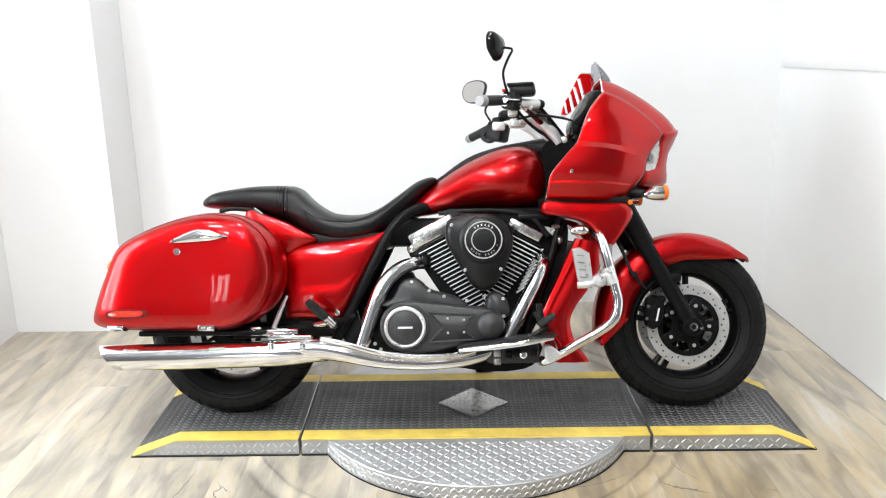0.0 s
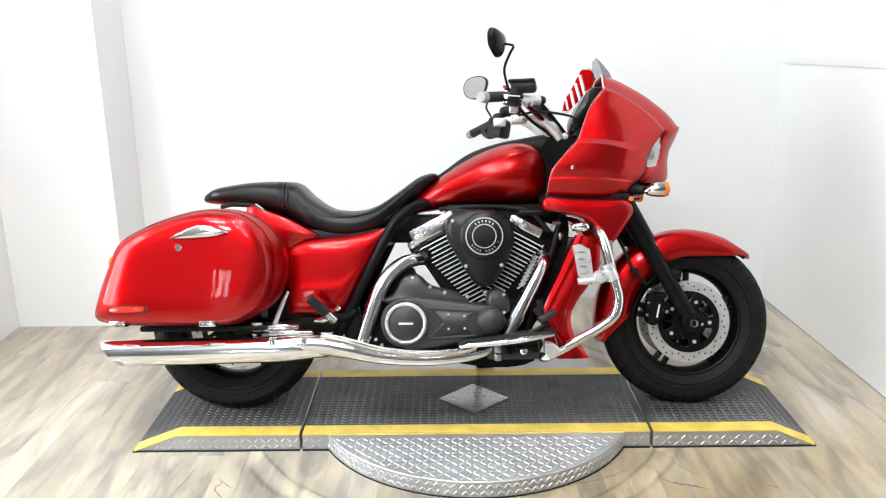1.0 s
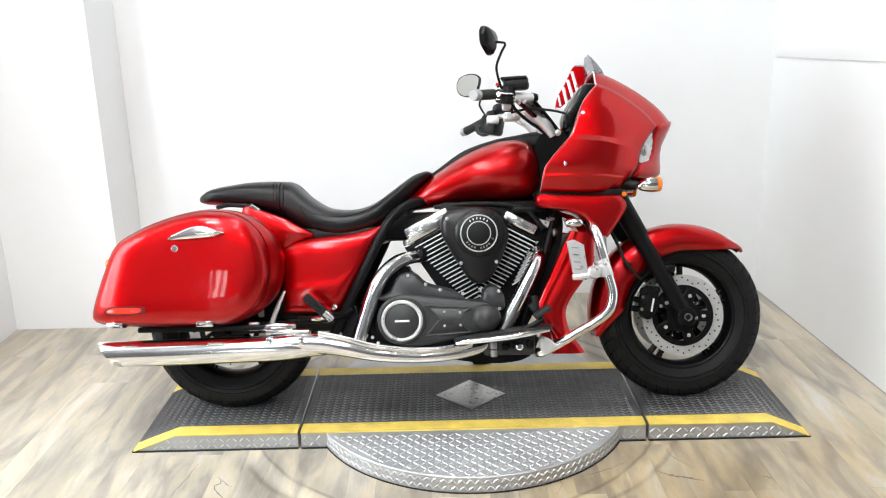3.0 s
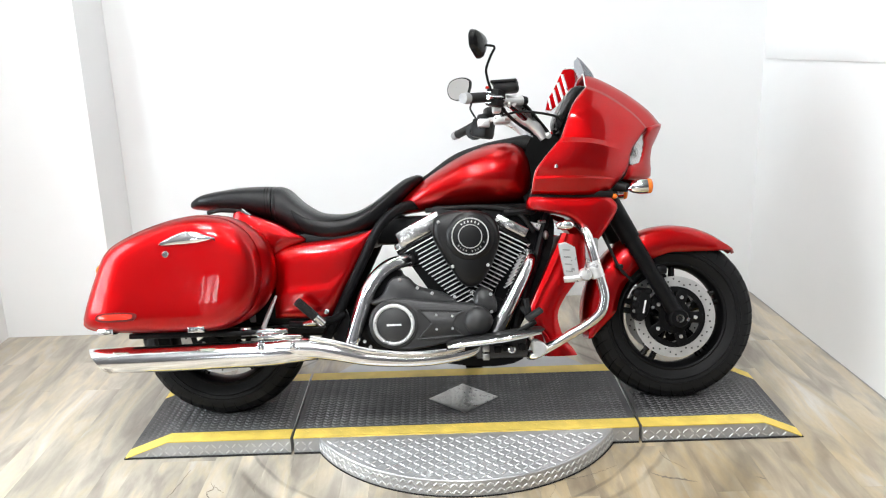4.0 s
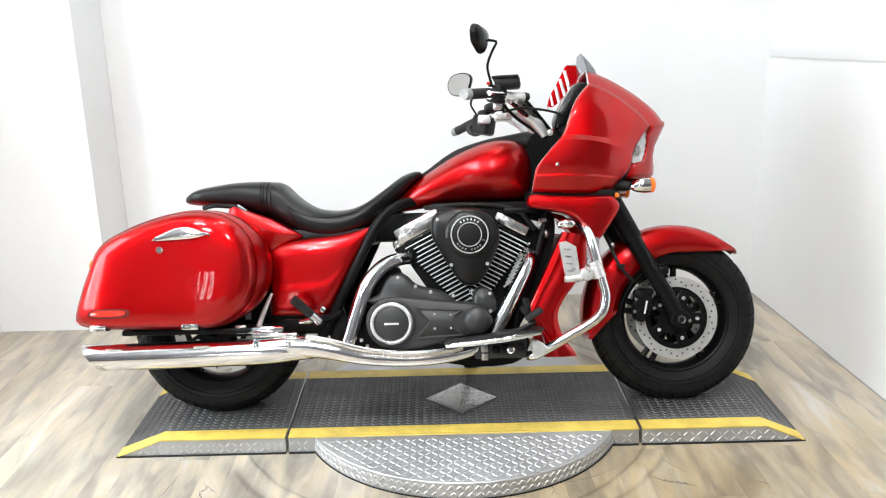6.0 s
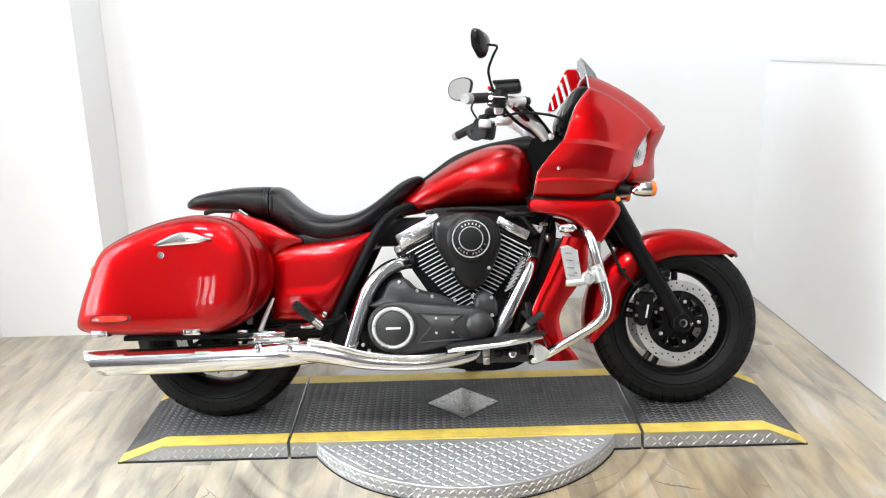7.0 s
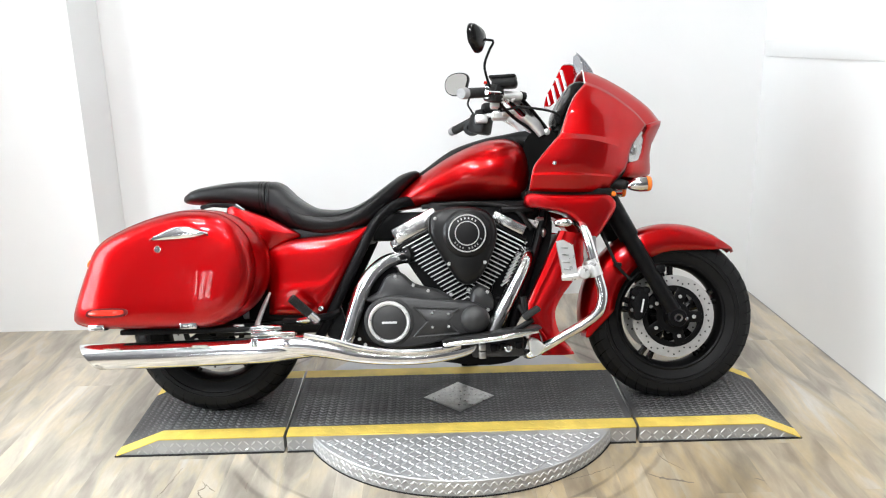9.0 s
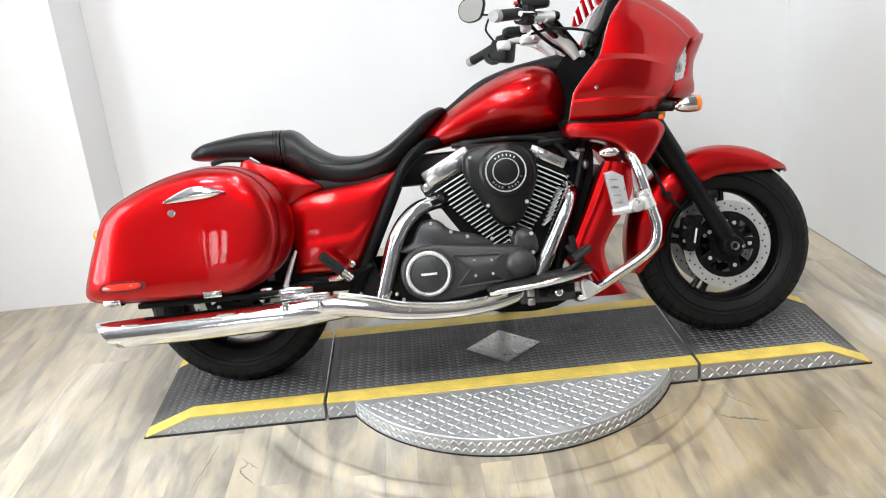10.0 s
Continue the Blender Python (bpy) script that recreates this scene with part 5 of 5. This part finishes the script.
# floorboard, brake pedal, underside
brd = part("floorboard", pillow([(-0.05, 0.252), (0.05, 0.262), (0.16, 0.274), (0.262, 0.29), (0.265, 0.298), (0.15, 0.288), (0.04, 0.276), (-0.05, 0.264)], [(-0.22, 1), (-0.335, 1), (-0.345, 0.97)], 60), GRIP, bike, "rider floorboard with rubber mat")
part("board_edge", tube([(-0.055, -0.335, 0.250), (0.05, -0.350, 0.260), (0.16, -0.350, 0.272), (0.262, -0.335, 0.288)], [0.0085, 0.0095, 0.0095, 0.007], 10, 24), CHROME, brd, "chrome floorboard edge")
part("board_bracket", box(0.04, 0.22, -0.28, -0.20, 0.195, 0.262, 0.01), SATIN, bike)
part("belly_pan", pillow([(-0.385, 0.18), (-0.31, 0.170), (-0.08, 0.160), (0.02, 0.146), (0.13, 0.142), (0.225, 0.166), (0.25, 0.25), (0.1, 0.26), (-0.38, 0.24)], [(-0.10, 0.98), (-0.05, 1), (0.12, 1)], 40), BLACK, bike)
for x, z in ((0.075, 0.232), (0.115, 0.228), (0.145, 0.232), (0.075, 0.205), (0.2, 0.235)):
    part("bracket_piece", box(x - 0.012, x + 0.012, -0.30, -0.275, z - 0.012, z + 0.012, 0.004), STEEL if x < 0.1 else BLACK, bike)
part("bracket_bolt", lathe([(0.013, -0.29), (0.013, -0.306), (0.008, -0.31), (0.0, -0.31)], (0.163, 0, 0.228), 14), CHROME, bike)
part("brake_pedal", tube([(0.18, -0.30, 0.285), (0.215, -0.315, 0.305), (0.245, -0.325, 0.325)], 0.010, 10, 12), PLASTIC, bike, "black brake pedal")
part("pedal_pad", box(-0.032, 0.032, -0.36, -0.30, -0.009, 0.009, 0.006, m=pose(0.24, 0, 0.348, 0, -32, 0)), GRIP, bike)
part("pedal_arm", tube([(0.205, -0.28, 0.37), (0.225, -0.29, 0.345), (0.218, -0.29, 0.40)], 0.011, 10, 10), PLASTIC, bike)
# leg cowls, crash guard, highway peg
COWL = ((0.362, 0.622, 0.448, 0.607), (0.322, 0.54, 0.441, 0.514), (0.290, 0.47, 0.40, 0.443), (0.258, 0.405, 0.362, 0.392), (0.231, 0.335, 0.338, 0.342), (0.252, 0.297, 0.341, 0.296), (0.282, 0.262, 0.358, 0.25), (0.292, 0.225, 0.385, 0.216), (0.285, 0.189, 0.402, 0.189))
cowl_rows = []
for xa, za, xb, zb in crom(COWL, 40):
    cowl_rows.append([(xa, -0.165, za)] + [(xa + (xb - xa) * u, -0.203 - 0.026 * math.sin(math.pi * (0.06 + 0.88 * u)) ** 0.7 - 0.006 * (u < 0.2), za + (zb - za) * u) for u in np.linspace(0, 1, 14)] + [(xb, -0.165, zb)])
both("leg_cowl", rings(bmesh.new(), cowl_rows), RED, bike, "red leg cowl", sharp=40)
part("radiator", box(0.31, 0.36, -0.16, 0.16, 0.28, 0.62, 0.01, m=Matrix.Translation((0.33, 0, 0.45)) @ pose(0, 0, 0, 0, 22, 0) @ Matrix.Translation((-0.33, 0, -0.45))), BLACK, bike, "black radiator")
for s in (-1,):
    g = part("crash_guard", tube([(0.418, s * 0.20, 0.655), (0.432, s * 0.265, 0.632), (0.446, s * 0.30, 0.574), (0.473, s * 0.315, 0.458), (0.484, s * 0.318, 0.400), (0.470, s * 0.315, 0.345), (0.425, s * 0.31, 0.307), (0.36, s * 0.305, 0.270), (0.304, s * 0.30, 0.238), (0.245, s * 0.28, 0.205), (0.23, s * 0.25, 0.20)], 0.0165, 18, 56), CHROME, bike, "chrome tubular crash guard")
    part("guard_foot", pillow([(0.232, 0.255), (0.255, 0.258), (0.285, 0.232), (0.262, 0.205), (0.24, 0.205)], [(s * 0.29, 1), (s * 0.322, 1), (s * 0.328, 0.8)], 30), BRIGHT, g)
    part("guard_clamp", tube([(0.447, s * 0.312, 0.52), (0.466, s * 0.317, 0.465)], 0.023, 14), BRIGHT, g)
    part("guard_stay", box(0.43, 0.475, s * 0.27 - 0.006, s * 0.27 + 0.006, 0.50, 0.60, 0.004), STEEL, g)
    pg = part("highway_peg", pillow([(0.328, 0.585), (0.352, 0.590), (0.385, 0.572), (0.398, 0.47), (0.356, 0.462), (0.346, 0.48)], [(s * 0.325, 1), (s * 0.338, 1), (s * 0.342, 0.95)], smooth=False), BRIGHT, bike, "perforated chrome highway peg plate")
    for k in range(4):
        part("peg_slot", box(-0.012, 0.012, s * 0.343 - 0.002, s * 0.343 + 0.0005, -0.0022, 0.0022, 0.001, m=pose(0.354 + k * 0.003, 0, 0.563 - k * 0.024, 0, 6, 0)), STEEL, pg)
    part("peg_bar", tube([(0.345, s * 0.335, 0.463), (0.39, s * 0.335, 0.466), (0.44, s * 0.33, 0.474)], [0.011, 0.013, 0.012], 12, 12), BRIGHT, pg)
    part("peg_knuckle", lathe([(0.0, s * 0.36), (0.018, s * 0.358), (0.022, s * 0.35), (0.022, s * 0.315), (0.0, s * 0.315)], (0.418, 0, 0.478), 24), BRIGHT, pg)
part("running_lamp", tube([(0.338, -0.25, 0.643), (0.352, -0.255, 0.648), (0.382, -0.26, 0.648), (0.392, -0.255, 0.645)], [0.010, 0.016, 0.016, 0.008], 14, 16), CHROME, bike, "small chrome running lamp")
part("running_lens", ball((0.352, -0.262, 0.648), 0.010, 12, 1.2, 0.7, 0.8), CLEAR, bike)
part("frame_fill", pillow([(0.19, 0.70), (0.33, 0.70), (0.345, 0.60), (0.30, 0.47), (0.25, 0.35), (0.17, 0.24), (0.10, 0.30), (0.15, 0.5)], [(-0.10, 1), (0.10, 1)], 40), BLACK, bike, "black frame and cooling parts")
part("down_tube", tube([(0.32, -0.12, 0.70), (0.27, -0.13, 0.52), (0.22, -0.14, 0.38), (0.18, -0.14, 0.25)], 0.017, 10, 16), BLACK, bike, "black frame down tube")
part("tank_underside", box(-0.10, 0.26, -0.12, 0.12, 0.64, 0.738, 0.015), BLACK, bike)
part("horn", box(0.26, 0.34, -0.10, -0.05, 0.55, 0.70, 0.02), BLACK, bike)
part("horn_cap", ball((0.312, -0.14, 0.617), 0.013, 14, 0.8, 1, 1.3), STEEL, bike)
part("loom_clip", box(0.285, 0.315, -0.14, -0.12, 0.66, 0.672, 0.003), STEEL, bike)
part("under_tank_loom", tube([(-0.12, -0.10, 0.72), (0.0, -0.12, 0.728), (0.14, -0.13, 0.722), (0.22, -0.14, 0.695), (0.27, -0.14, 0.63)], 0.009, 10, 24), PLASTIC, bike, "black wiring loom")
part("coil_cover", box(0.16, 0.28, -0.15, -0.10, 0.69, 0.715, 0.010), BLACK, bike)
# front turn signals
for s in (-1, 1):
    sg = part("turn_signal", tube([(0.602, s * 0.20, 0.773), (0.615, s * 0.20, 0.774), (0.64, s * 0.20, 0.777), (0.668, s * 0.20, 0.779)], [0.008, 0.018, 0.026, 0.028], 20, 20), CHROME, bike, "chrome turn signal with amber lens")
    part("lens", tube([(0.667, s * 0.20, 0.779), (0.676, s * 0.20, 0.779), (0.684, s * 0.20, 0.779), (0.690, s * 0.20, 0.779)], [0.027, 0.027, 0.024, 0.01], 20, 16), AMBER, sg, "amber lens")
    part("signal_arm", tube([(0.60, s * 0.20, 0.775), (0.56, s * 0.17, 0.785), (0.50, s * 0.10, 0.79)], [0.016, 0.022, 0.03], 12, 12), PLASTIC, sg)
    part("side_marker", lathe([(0.0, -0.010), (0.008, -0.008), (0.010, 0.0), (0.0, 0.0)], (0.55, s * 0.215, 0.745), 14), AMBER, bike, "small round amber marker")
    rs = part("rear_signal", ball((-1.286, s * 0.155, 0.540), 0.023, 16, 0.9, 1.2, 1), AMBER, bike, "amber rear turn signal")
    part("signal_stalk", tube([(-1.29, s * 0.155, 0.54), (-1.21, s * 0.13, 0.545), (-1.15, s * 0.08, 0.55)], 0.009, 8), CHROME, rs)
part("rivet", lathe([(0.0065, -0.267), (0.0065, -0.279), (0.0, -0.281)], (0.338, 0, 0.852), 12), CHROME, bike)
part("headstock", box(0.42, 0.56, -0.15, 0.15, 0.66, 0.80, 0.02), BLACK, bike)
# handlebar
HB = [(0.02, -0.435, 1.072), (0.11, -0.30, 1.098), (0.17, -0.21, 1.10), (0.235, -0.14, 1.06), (0.30, -0.09, 1.00), (0.32, 0.0, 0.985)]
bar = part("handlebar", tube(HB[1:] + [(x, -y, z) for x, y, z in HB[-2:0:-1]], 0.0135, 14, 60), CHROME, bike, "wide chrome handlebar")
# turned one degree to the left
bar.matrix_local = Matrix.Translation((0.40, 0, 0)) @ pose(0, 0, -0.006, -0.5, 0, 0.9) @ Matrix.Translation((-0.40, 0, 0))
for s in (-1, 1):
    def q(p):
        return (p[0], -s * p[1], p[2])
    mo = -0.028 if s < 0 else -0.012
    part("grip", tube([q((0.025, -0.43, 1.072)), q((0.045, -0.40, 1.078)), q((0.085, -0.335, 1.091)), q((0.108, -0.30, 1.098))], 0.0175, 16, 24), GRIP, bar, "black ribbed rubber grip")
    part("grip_end", tube([q((0.012, -0.45, 1.069)), q((0.027, -0.427, 1.073))], [0.0165, 0.0195], 16), CAPGREY, bar, "dull grey metal grip end")
    part("grip_collar", tube([q((0.105, -0.305, 1.097)), q((0.113, -0.293, 1.099))], 0.0205, 16), CHROME, bar)
    part("switch_box", box(-0.025, 0.028, -0.028, 0.028, -0.03, 0.03, 0.01, m=pose(0.132, s * 0.265, 1.10, 0, 10, s * 35)), PLASTIC, bar, "black switch housing")
    part("master_cylinder", box(-0.035, 0.052, -0.03, 0.03, -0.016, 0.02, 0.013, m=pose(0.165, s * 0.25, 1.135, 0, 0, s * 12)), PLASTIC, bar, "black fluid reservoir")
    part("lever", tube([q((0.165, -0.27, 1.098)), q((0.155, -0.33, 1.088)), q((0.115, -0.40, 1.078)), q((0.095, -0.43, 1.074))], [0.008, 0.008, 0.007, 0.008], 8, 20), CHROME, bar, "chrome hand lever")
    part("riser", tube([q((0.20, -0.07, 1.09)), q((0.27, -0.07, 1.02)), q((0.33, -0.065, 0.93))], [0.018, 0.018, 0.022], 12, 12), BRIGHT, bar)
    ms = 0.002 if s < 0 else mo
    part("mirror_stem", tube([q((0.118 + ms, -0.30, 1.11)), q((0.100 + ms, -0.345, 1.15)), q((0.094 + ms, -0.38, 1.178)), q((0.108 + ms, -0.41, 1.215)), q((0.120 + ms, -0.43, 1.238)), q((0.100 + ms, -0.43, 1.244)), q((0.078 + ms, -0.435, 1.246))], 0.0043, 10, 30), BLACK, bar, "black mirror stem")
    # mirror: shallow shell with glass facing the rider
    out = [(-0.060, 0.020), (-0.045, 0.043), (-0.005, 0.052), (0.042, 0.043), (0.062, 0.012), (0.052, -0.025), (0.015, -0.044), (-0.035, -0.036)]
    near = [(0.038, 0.041), (-0.030, 0.040), (-0.055, 0.021), (-0.051, -0.006), (-0.024, -0.044), (0.0, -0.043), (0.050, -0.018), (0.056, 0.018)]
    if s < 0:
        out = [tuple(p) for p in np.array([(np.array(a) * k + np.array(b) * (1 - k)) for a, b in zip(near, near[1:] + near[:1]) for k in (0.85, 0.15)])]
    MM = pose(0.072 + (0.004 if s < 0 else 0) + mo - s * 0.016, s * 0.445, 1.246 if s < 0 else 1.266, 0, 0, 90 + (52 if s > 0 else -26))
    sh = pillow([(x * s, z) for x, z in out], [(0.008, 1.0), (0.0, 1.02), (-0.012, 0.93), (-0.022, 0.65), (-0.026, 0.2)], 36)
    bmesh.ops.transform(sh, matrix=MM, verts=sh.verts)
    mi = part("mirror_shell", sh, BLACKGLOSS, bar, "black mirror shell")
    gl = pillow([(x * s * 0.93, z * 0.92) for x, z in out], [(0.0085, 1), (0.0095, 1)], 36)
    bmesh.ops.transform(gl, matrix=MM, verts=gl.verts)
    part("mirror_glass", gl, MIRROR, mi, "mirror glass")
part("brake_master_body", tube([(0.140, -0.245, 1.094), (0.165, -0.235, 1.097), (0.235, -0.207, 1.099)], [0.019, 0.018, 0.0165], 14, 12), BRIGHT, bar, "polished brake master cylinder")
part("master_cap", tube([(0.232, -0.208, 1.099), (0.250, -0.201, 1.100)], [0.018, 0.013], 14, 4), PLASTIC, bar, "black rubber end cap")
for k in range(3):
    bolt((0.160 + k * 0.022, -0.262 + k * 0.010, 1.082), 0.0045, bar, BRIGHT)
part("reservoir_cap", box(-0.046, 0.046, -0.034, 0.034, 0.0, 0.010, 0.004, m=pose(0.168, -0.25, 1.152, 0, 0, -12)), PLASTIC, bar)
part("kill_switch", box(0.098, 0.112, -0.30, -0.28, 1.128, 1.137, 0.003), REDLENS, bar, "red kill switch")
part("clamp_block", box(0.125, 0.155, -0.245, -0.20, 1.055, 1.092, 0.006), BRIGHT, bar)
part("clamp_block", box(0.14, 0.20, -0.12, -0.06, 1.035, 1.065, 0.008), BRIGHT, bar)
part("control_ring", lathe([(0.012, -0.02), (0.030, -0.02), (0.033, 0.0), (0.030, 0.018), (0.012, 0.018)], (0, 0, 0), 20, closed=True), PLASTIC, bar, "black round control ring").matrix_local = pose(0.093, 0.315, 1.065, 0, 0, -35)
part("left_switch_block", box(-0.035, 0.04, -0.04, 0.04, -0.045, 0.035, 0.014, m=pose(0.125, 0.275, 1.078, 0, 12, -35)), PLASTIC, bar, "black switch block")
part("left_clamp", box(0.10, 0.15, 0.21, 0.25, 1.07, 1.105, 0.008), BRIGHT, bar)
part("brake_hose", tube([(0.215, -0.215, 1.098), (0.25, -0.17, 1.085), (0.30, -0.12, 1.04), (0.345, -0.09, 0.99)], 0.007, 10, 20), PLASTIC, bar, "black brake hose")
part("brake_hose", tube([(0.21, -0.20, 1.09), (0.26, -0.15, 1.06), (0.31, -0.10, 1.01)], 0.008, 10, 16), STEEL, bar)
part("bar_sleeve", tube([(0.175, -0.13, 1.056), (0.235, -0.12, 1.055), (0.29, -0.115, 1.015), (0.318, -0.115, 0.972)], [0.013, 0.021, 0.021, 0.014], 14, 20), BRIGHT, bar, "polished bar riser")
part("riser_bolt", lathe([(0.012, -0.1), (0.012, -0.118), (0.0, -0.12)], (0.335, 0, 0.985), 12), BRIGHT, bar)
for k in range(4):
    part("lever_bead", ball((0.152 + k * 0.016, -0.24, 1.076 + 0.002 * (k % 2)), 0.006, 8), BRIGHT, bar)
part("cable", tube([(0.165, -0.20, 1.045), (0.174, -0.18, 1.049), (0.242, -0.18, 1.059), (0.354, -0.18, 1.039), (0.387, -0.16, 1.003)], 0.0045, 8, 24), PLASTIC, bike, "black control cable")
part("cable", tube([(0.16, 0.22, 1.09), (0.24, 0.18, 1.06), (0.31, 0.10, 1.02), (0.36, 0.05, 0.95)], 0.006, 8, 24), PLASTIC, bike, "black control cable")
part("cable", tube([(0.15, -0.22, 1.08), (0.21, -0.16, 1.03), (0.28, -0.10, 0.99), (0.35, -0.08, 0.93)], 0.006, 8, 24), PLASTIC, bike, "black control cable")
part("steering_head", box(0.30, 0.42, -0.09, 0.09, 0.84, 0.99, 0.02), RECESS, bike)
# stand on the far side
part("side_stand", tube([(0.0, 0.17, 0.26), (0.03, 0.26, 0.15), (0.05, 0.33, 0.104)], [0.014, 0.013, 0.013], 10, 16), BLACK, bike, "lowered black side stand")
part("stand_foot", box(0.02, 0.09, 0.305, 0.365, 0.088, 0.106, 0.004, m=Matrix.Translation((0.05, 0.335, 0.095)) @ pose(0, 0, 0, 15.5) @ Matrix.Translation((-0.05, -0.335, -0.095))), BLACK, bike)

# ---- floor planks ----
rng = random.Random(5)
PW = 0.092
shared = {}


def plank_mesh(length):
    key = round(length, 3)
    if key not in shared:
        bm = box(-PW / 2 + 0.0002, PW / 2 - 0.0002, -length / 2 + 0.0002, length / 2 - 0.0002, -0.012, 0.0)
        for f in bm.faces:
            f.smooth = False
        me = bpy.data.meshes.new("plank")
        bm.to_mesh(me)
        bm.free()
        me.materials.append(WOOD)
        shared[key] = me
    return shared[key]


for i in range(44):
    x = XL - 0.05 + (i + 0.5) * PW
    y = YB + 0.05
    first = True
    while y > YF:
        length = rng.choice((0.45, 0.75, 1.05)) if first else (1.22 if y > -2.5 else 1.83)
        length = min(length, y - YF)
        if length < 0.05:
            break
        first = False
        pl = new("plank", plank_mesh(length))
        pl.parent = floor
        pl.location = (x, y - length / 2, rng.uniform(-0.0003, 0))
        y -= length
# splits and scratches in the planks round the turntable
SPLIT = pbr("dark_split", (0.20, 0.17, 0.135), 0.8, 0, var=0.2, scale=60)
rs = random.Random(11)


def split(path, wide, n=26):
    """A thin tapering split along a wandering line on the floor."""
    q = crom([(x, y, 0.0) for x, y in path], n)
    bm = bmesh.new()
    rows = []
    for k, p in enumerate(q):
        t = q[min(k + 1, n - 1)] - q[max(k - 1, 0)]
        t = t / np.linalg.norm(t)
        w = wide * math.sin(math.pi * (k + 0.4) / n) * rs.uniform(0.4, 1.2)
        off = rs.uniform(-0.0025, 0.0025)
        rows.append([(p[0] - t[1] * (off + w), p[1] + t[0] * (off + w), 0.0008), (p[0] - t[1] * off, p[1] + t[0] * off, 0.0014), (p[0] - t[1] * (off - w), p[1] + t[0] * (off - w), 0.0008)])
    return part("split", sheet(rows, bm), SPLIT, floor)


split([(0.60, -0.575), (0.63, -0.60), (0.68, -0.618), (0.735, -0.64)], 0.0065)
split([(0.25, -0.70), (0.275, -0.64), (0.262, -0.60), (0.35, -0.592), (0.43, -0.562), (0.50, -0.52)], 0.0016, 40)
split([(-0.86, -0.545), (-0.84, -0.58), (-0.858, -0.61), (-0.835, -0.65), (-0.80, -0.69)], 0.003)
split([(-0.845, -0.565), (-0.815, -0.60), (-0.80, -0.61)], 0.002, 14)
split([(-0.95, -0.46), (-0.965, -0.56), (-0.985, -0.66)], 0.0014, 20)
split([(-0.70, -0.62), (-0.71, -0.58), (-0.705, -0.555)], 0.0016, 12)
split([(0.67, -0.42), (0.665, -0.47), (0.70, -0.53), (0.72, -0.56)], 0.0012, 16)
split([(0.93, -0.62), (0.96, -0.635)], 0.003, 6)
# ---- ceiling fixtures ----
LAMP = glow("lamp_glow", (1.0, 0.97, 0.93), 9.0)
fix = None
for sx_, sy_, _ in STRIPS:
    m = pose(sx_, sy_, CEIL)
    if fix is None:
        fix = thing("strip_light", "white twin-tube strip light under the ceiling", "ceiling light", "ceiling strip lights", m)
        part("housing", box(-0.32, 0.32, -0.13, 0.13, -0.05, 0.0, 0.01), CEILING, fix)
        for ty in (-0.065, 0.065):
            part("lamp_tube", tube([(-0.29, ty, -0.075), (0.29, ty, -0.075)], 0.016, 12), LAMP, fix, "glowing tube")
    else:
        copy_thing(fix, m)
spot = None
for sx_, sy_ in [(-1.9 + 0.72 * i + dx, y) for y, dx in ((-1.5, 0.0), (-2.5, 0.3)) for i in range(4)]:
    m = pose(sx_, sy_, CEIL)
    if spot is None:
        spot = thing("ceiling_lamp", "round white high-bay ceiling lamp", "ceiling light", "round ceiling lamps", m)
        part("bezel", lathe([(0.065, 0.0), (0.07, 0.03), (0.062, 0.034), (0.050, 0.01)], (0, 0, 0), 24), CHROME, spot).matrix_local = pose(0, 0, 0, -90)
        part("bulb", ball((0, 0, -0.03), 0.045, 20, 1, 1, 0.5), glow("spot_glow", (1.0, 0.99, 0.985), 330.0), spot, "glowing bulb")
    else:
        copy_thing(spot, m)
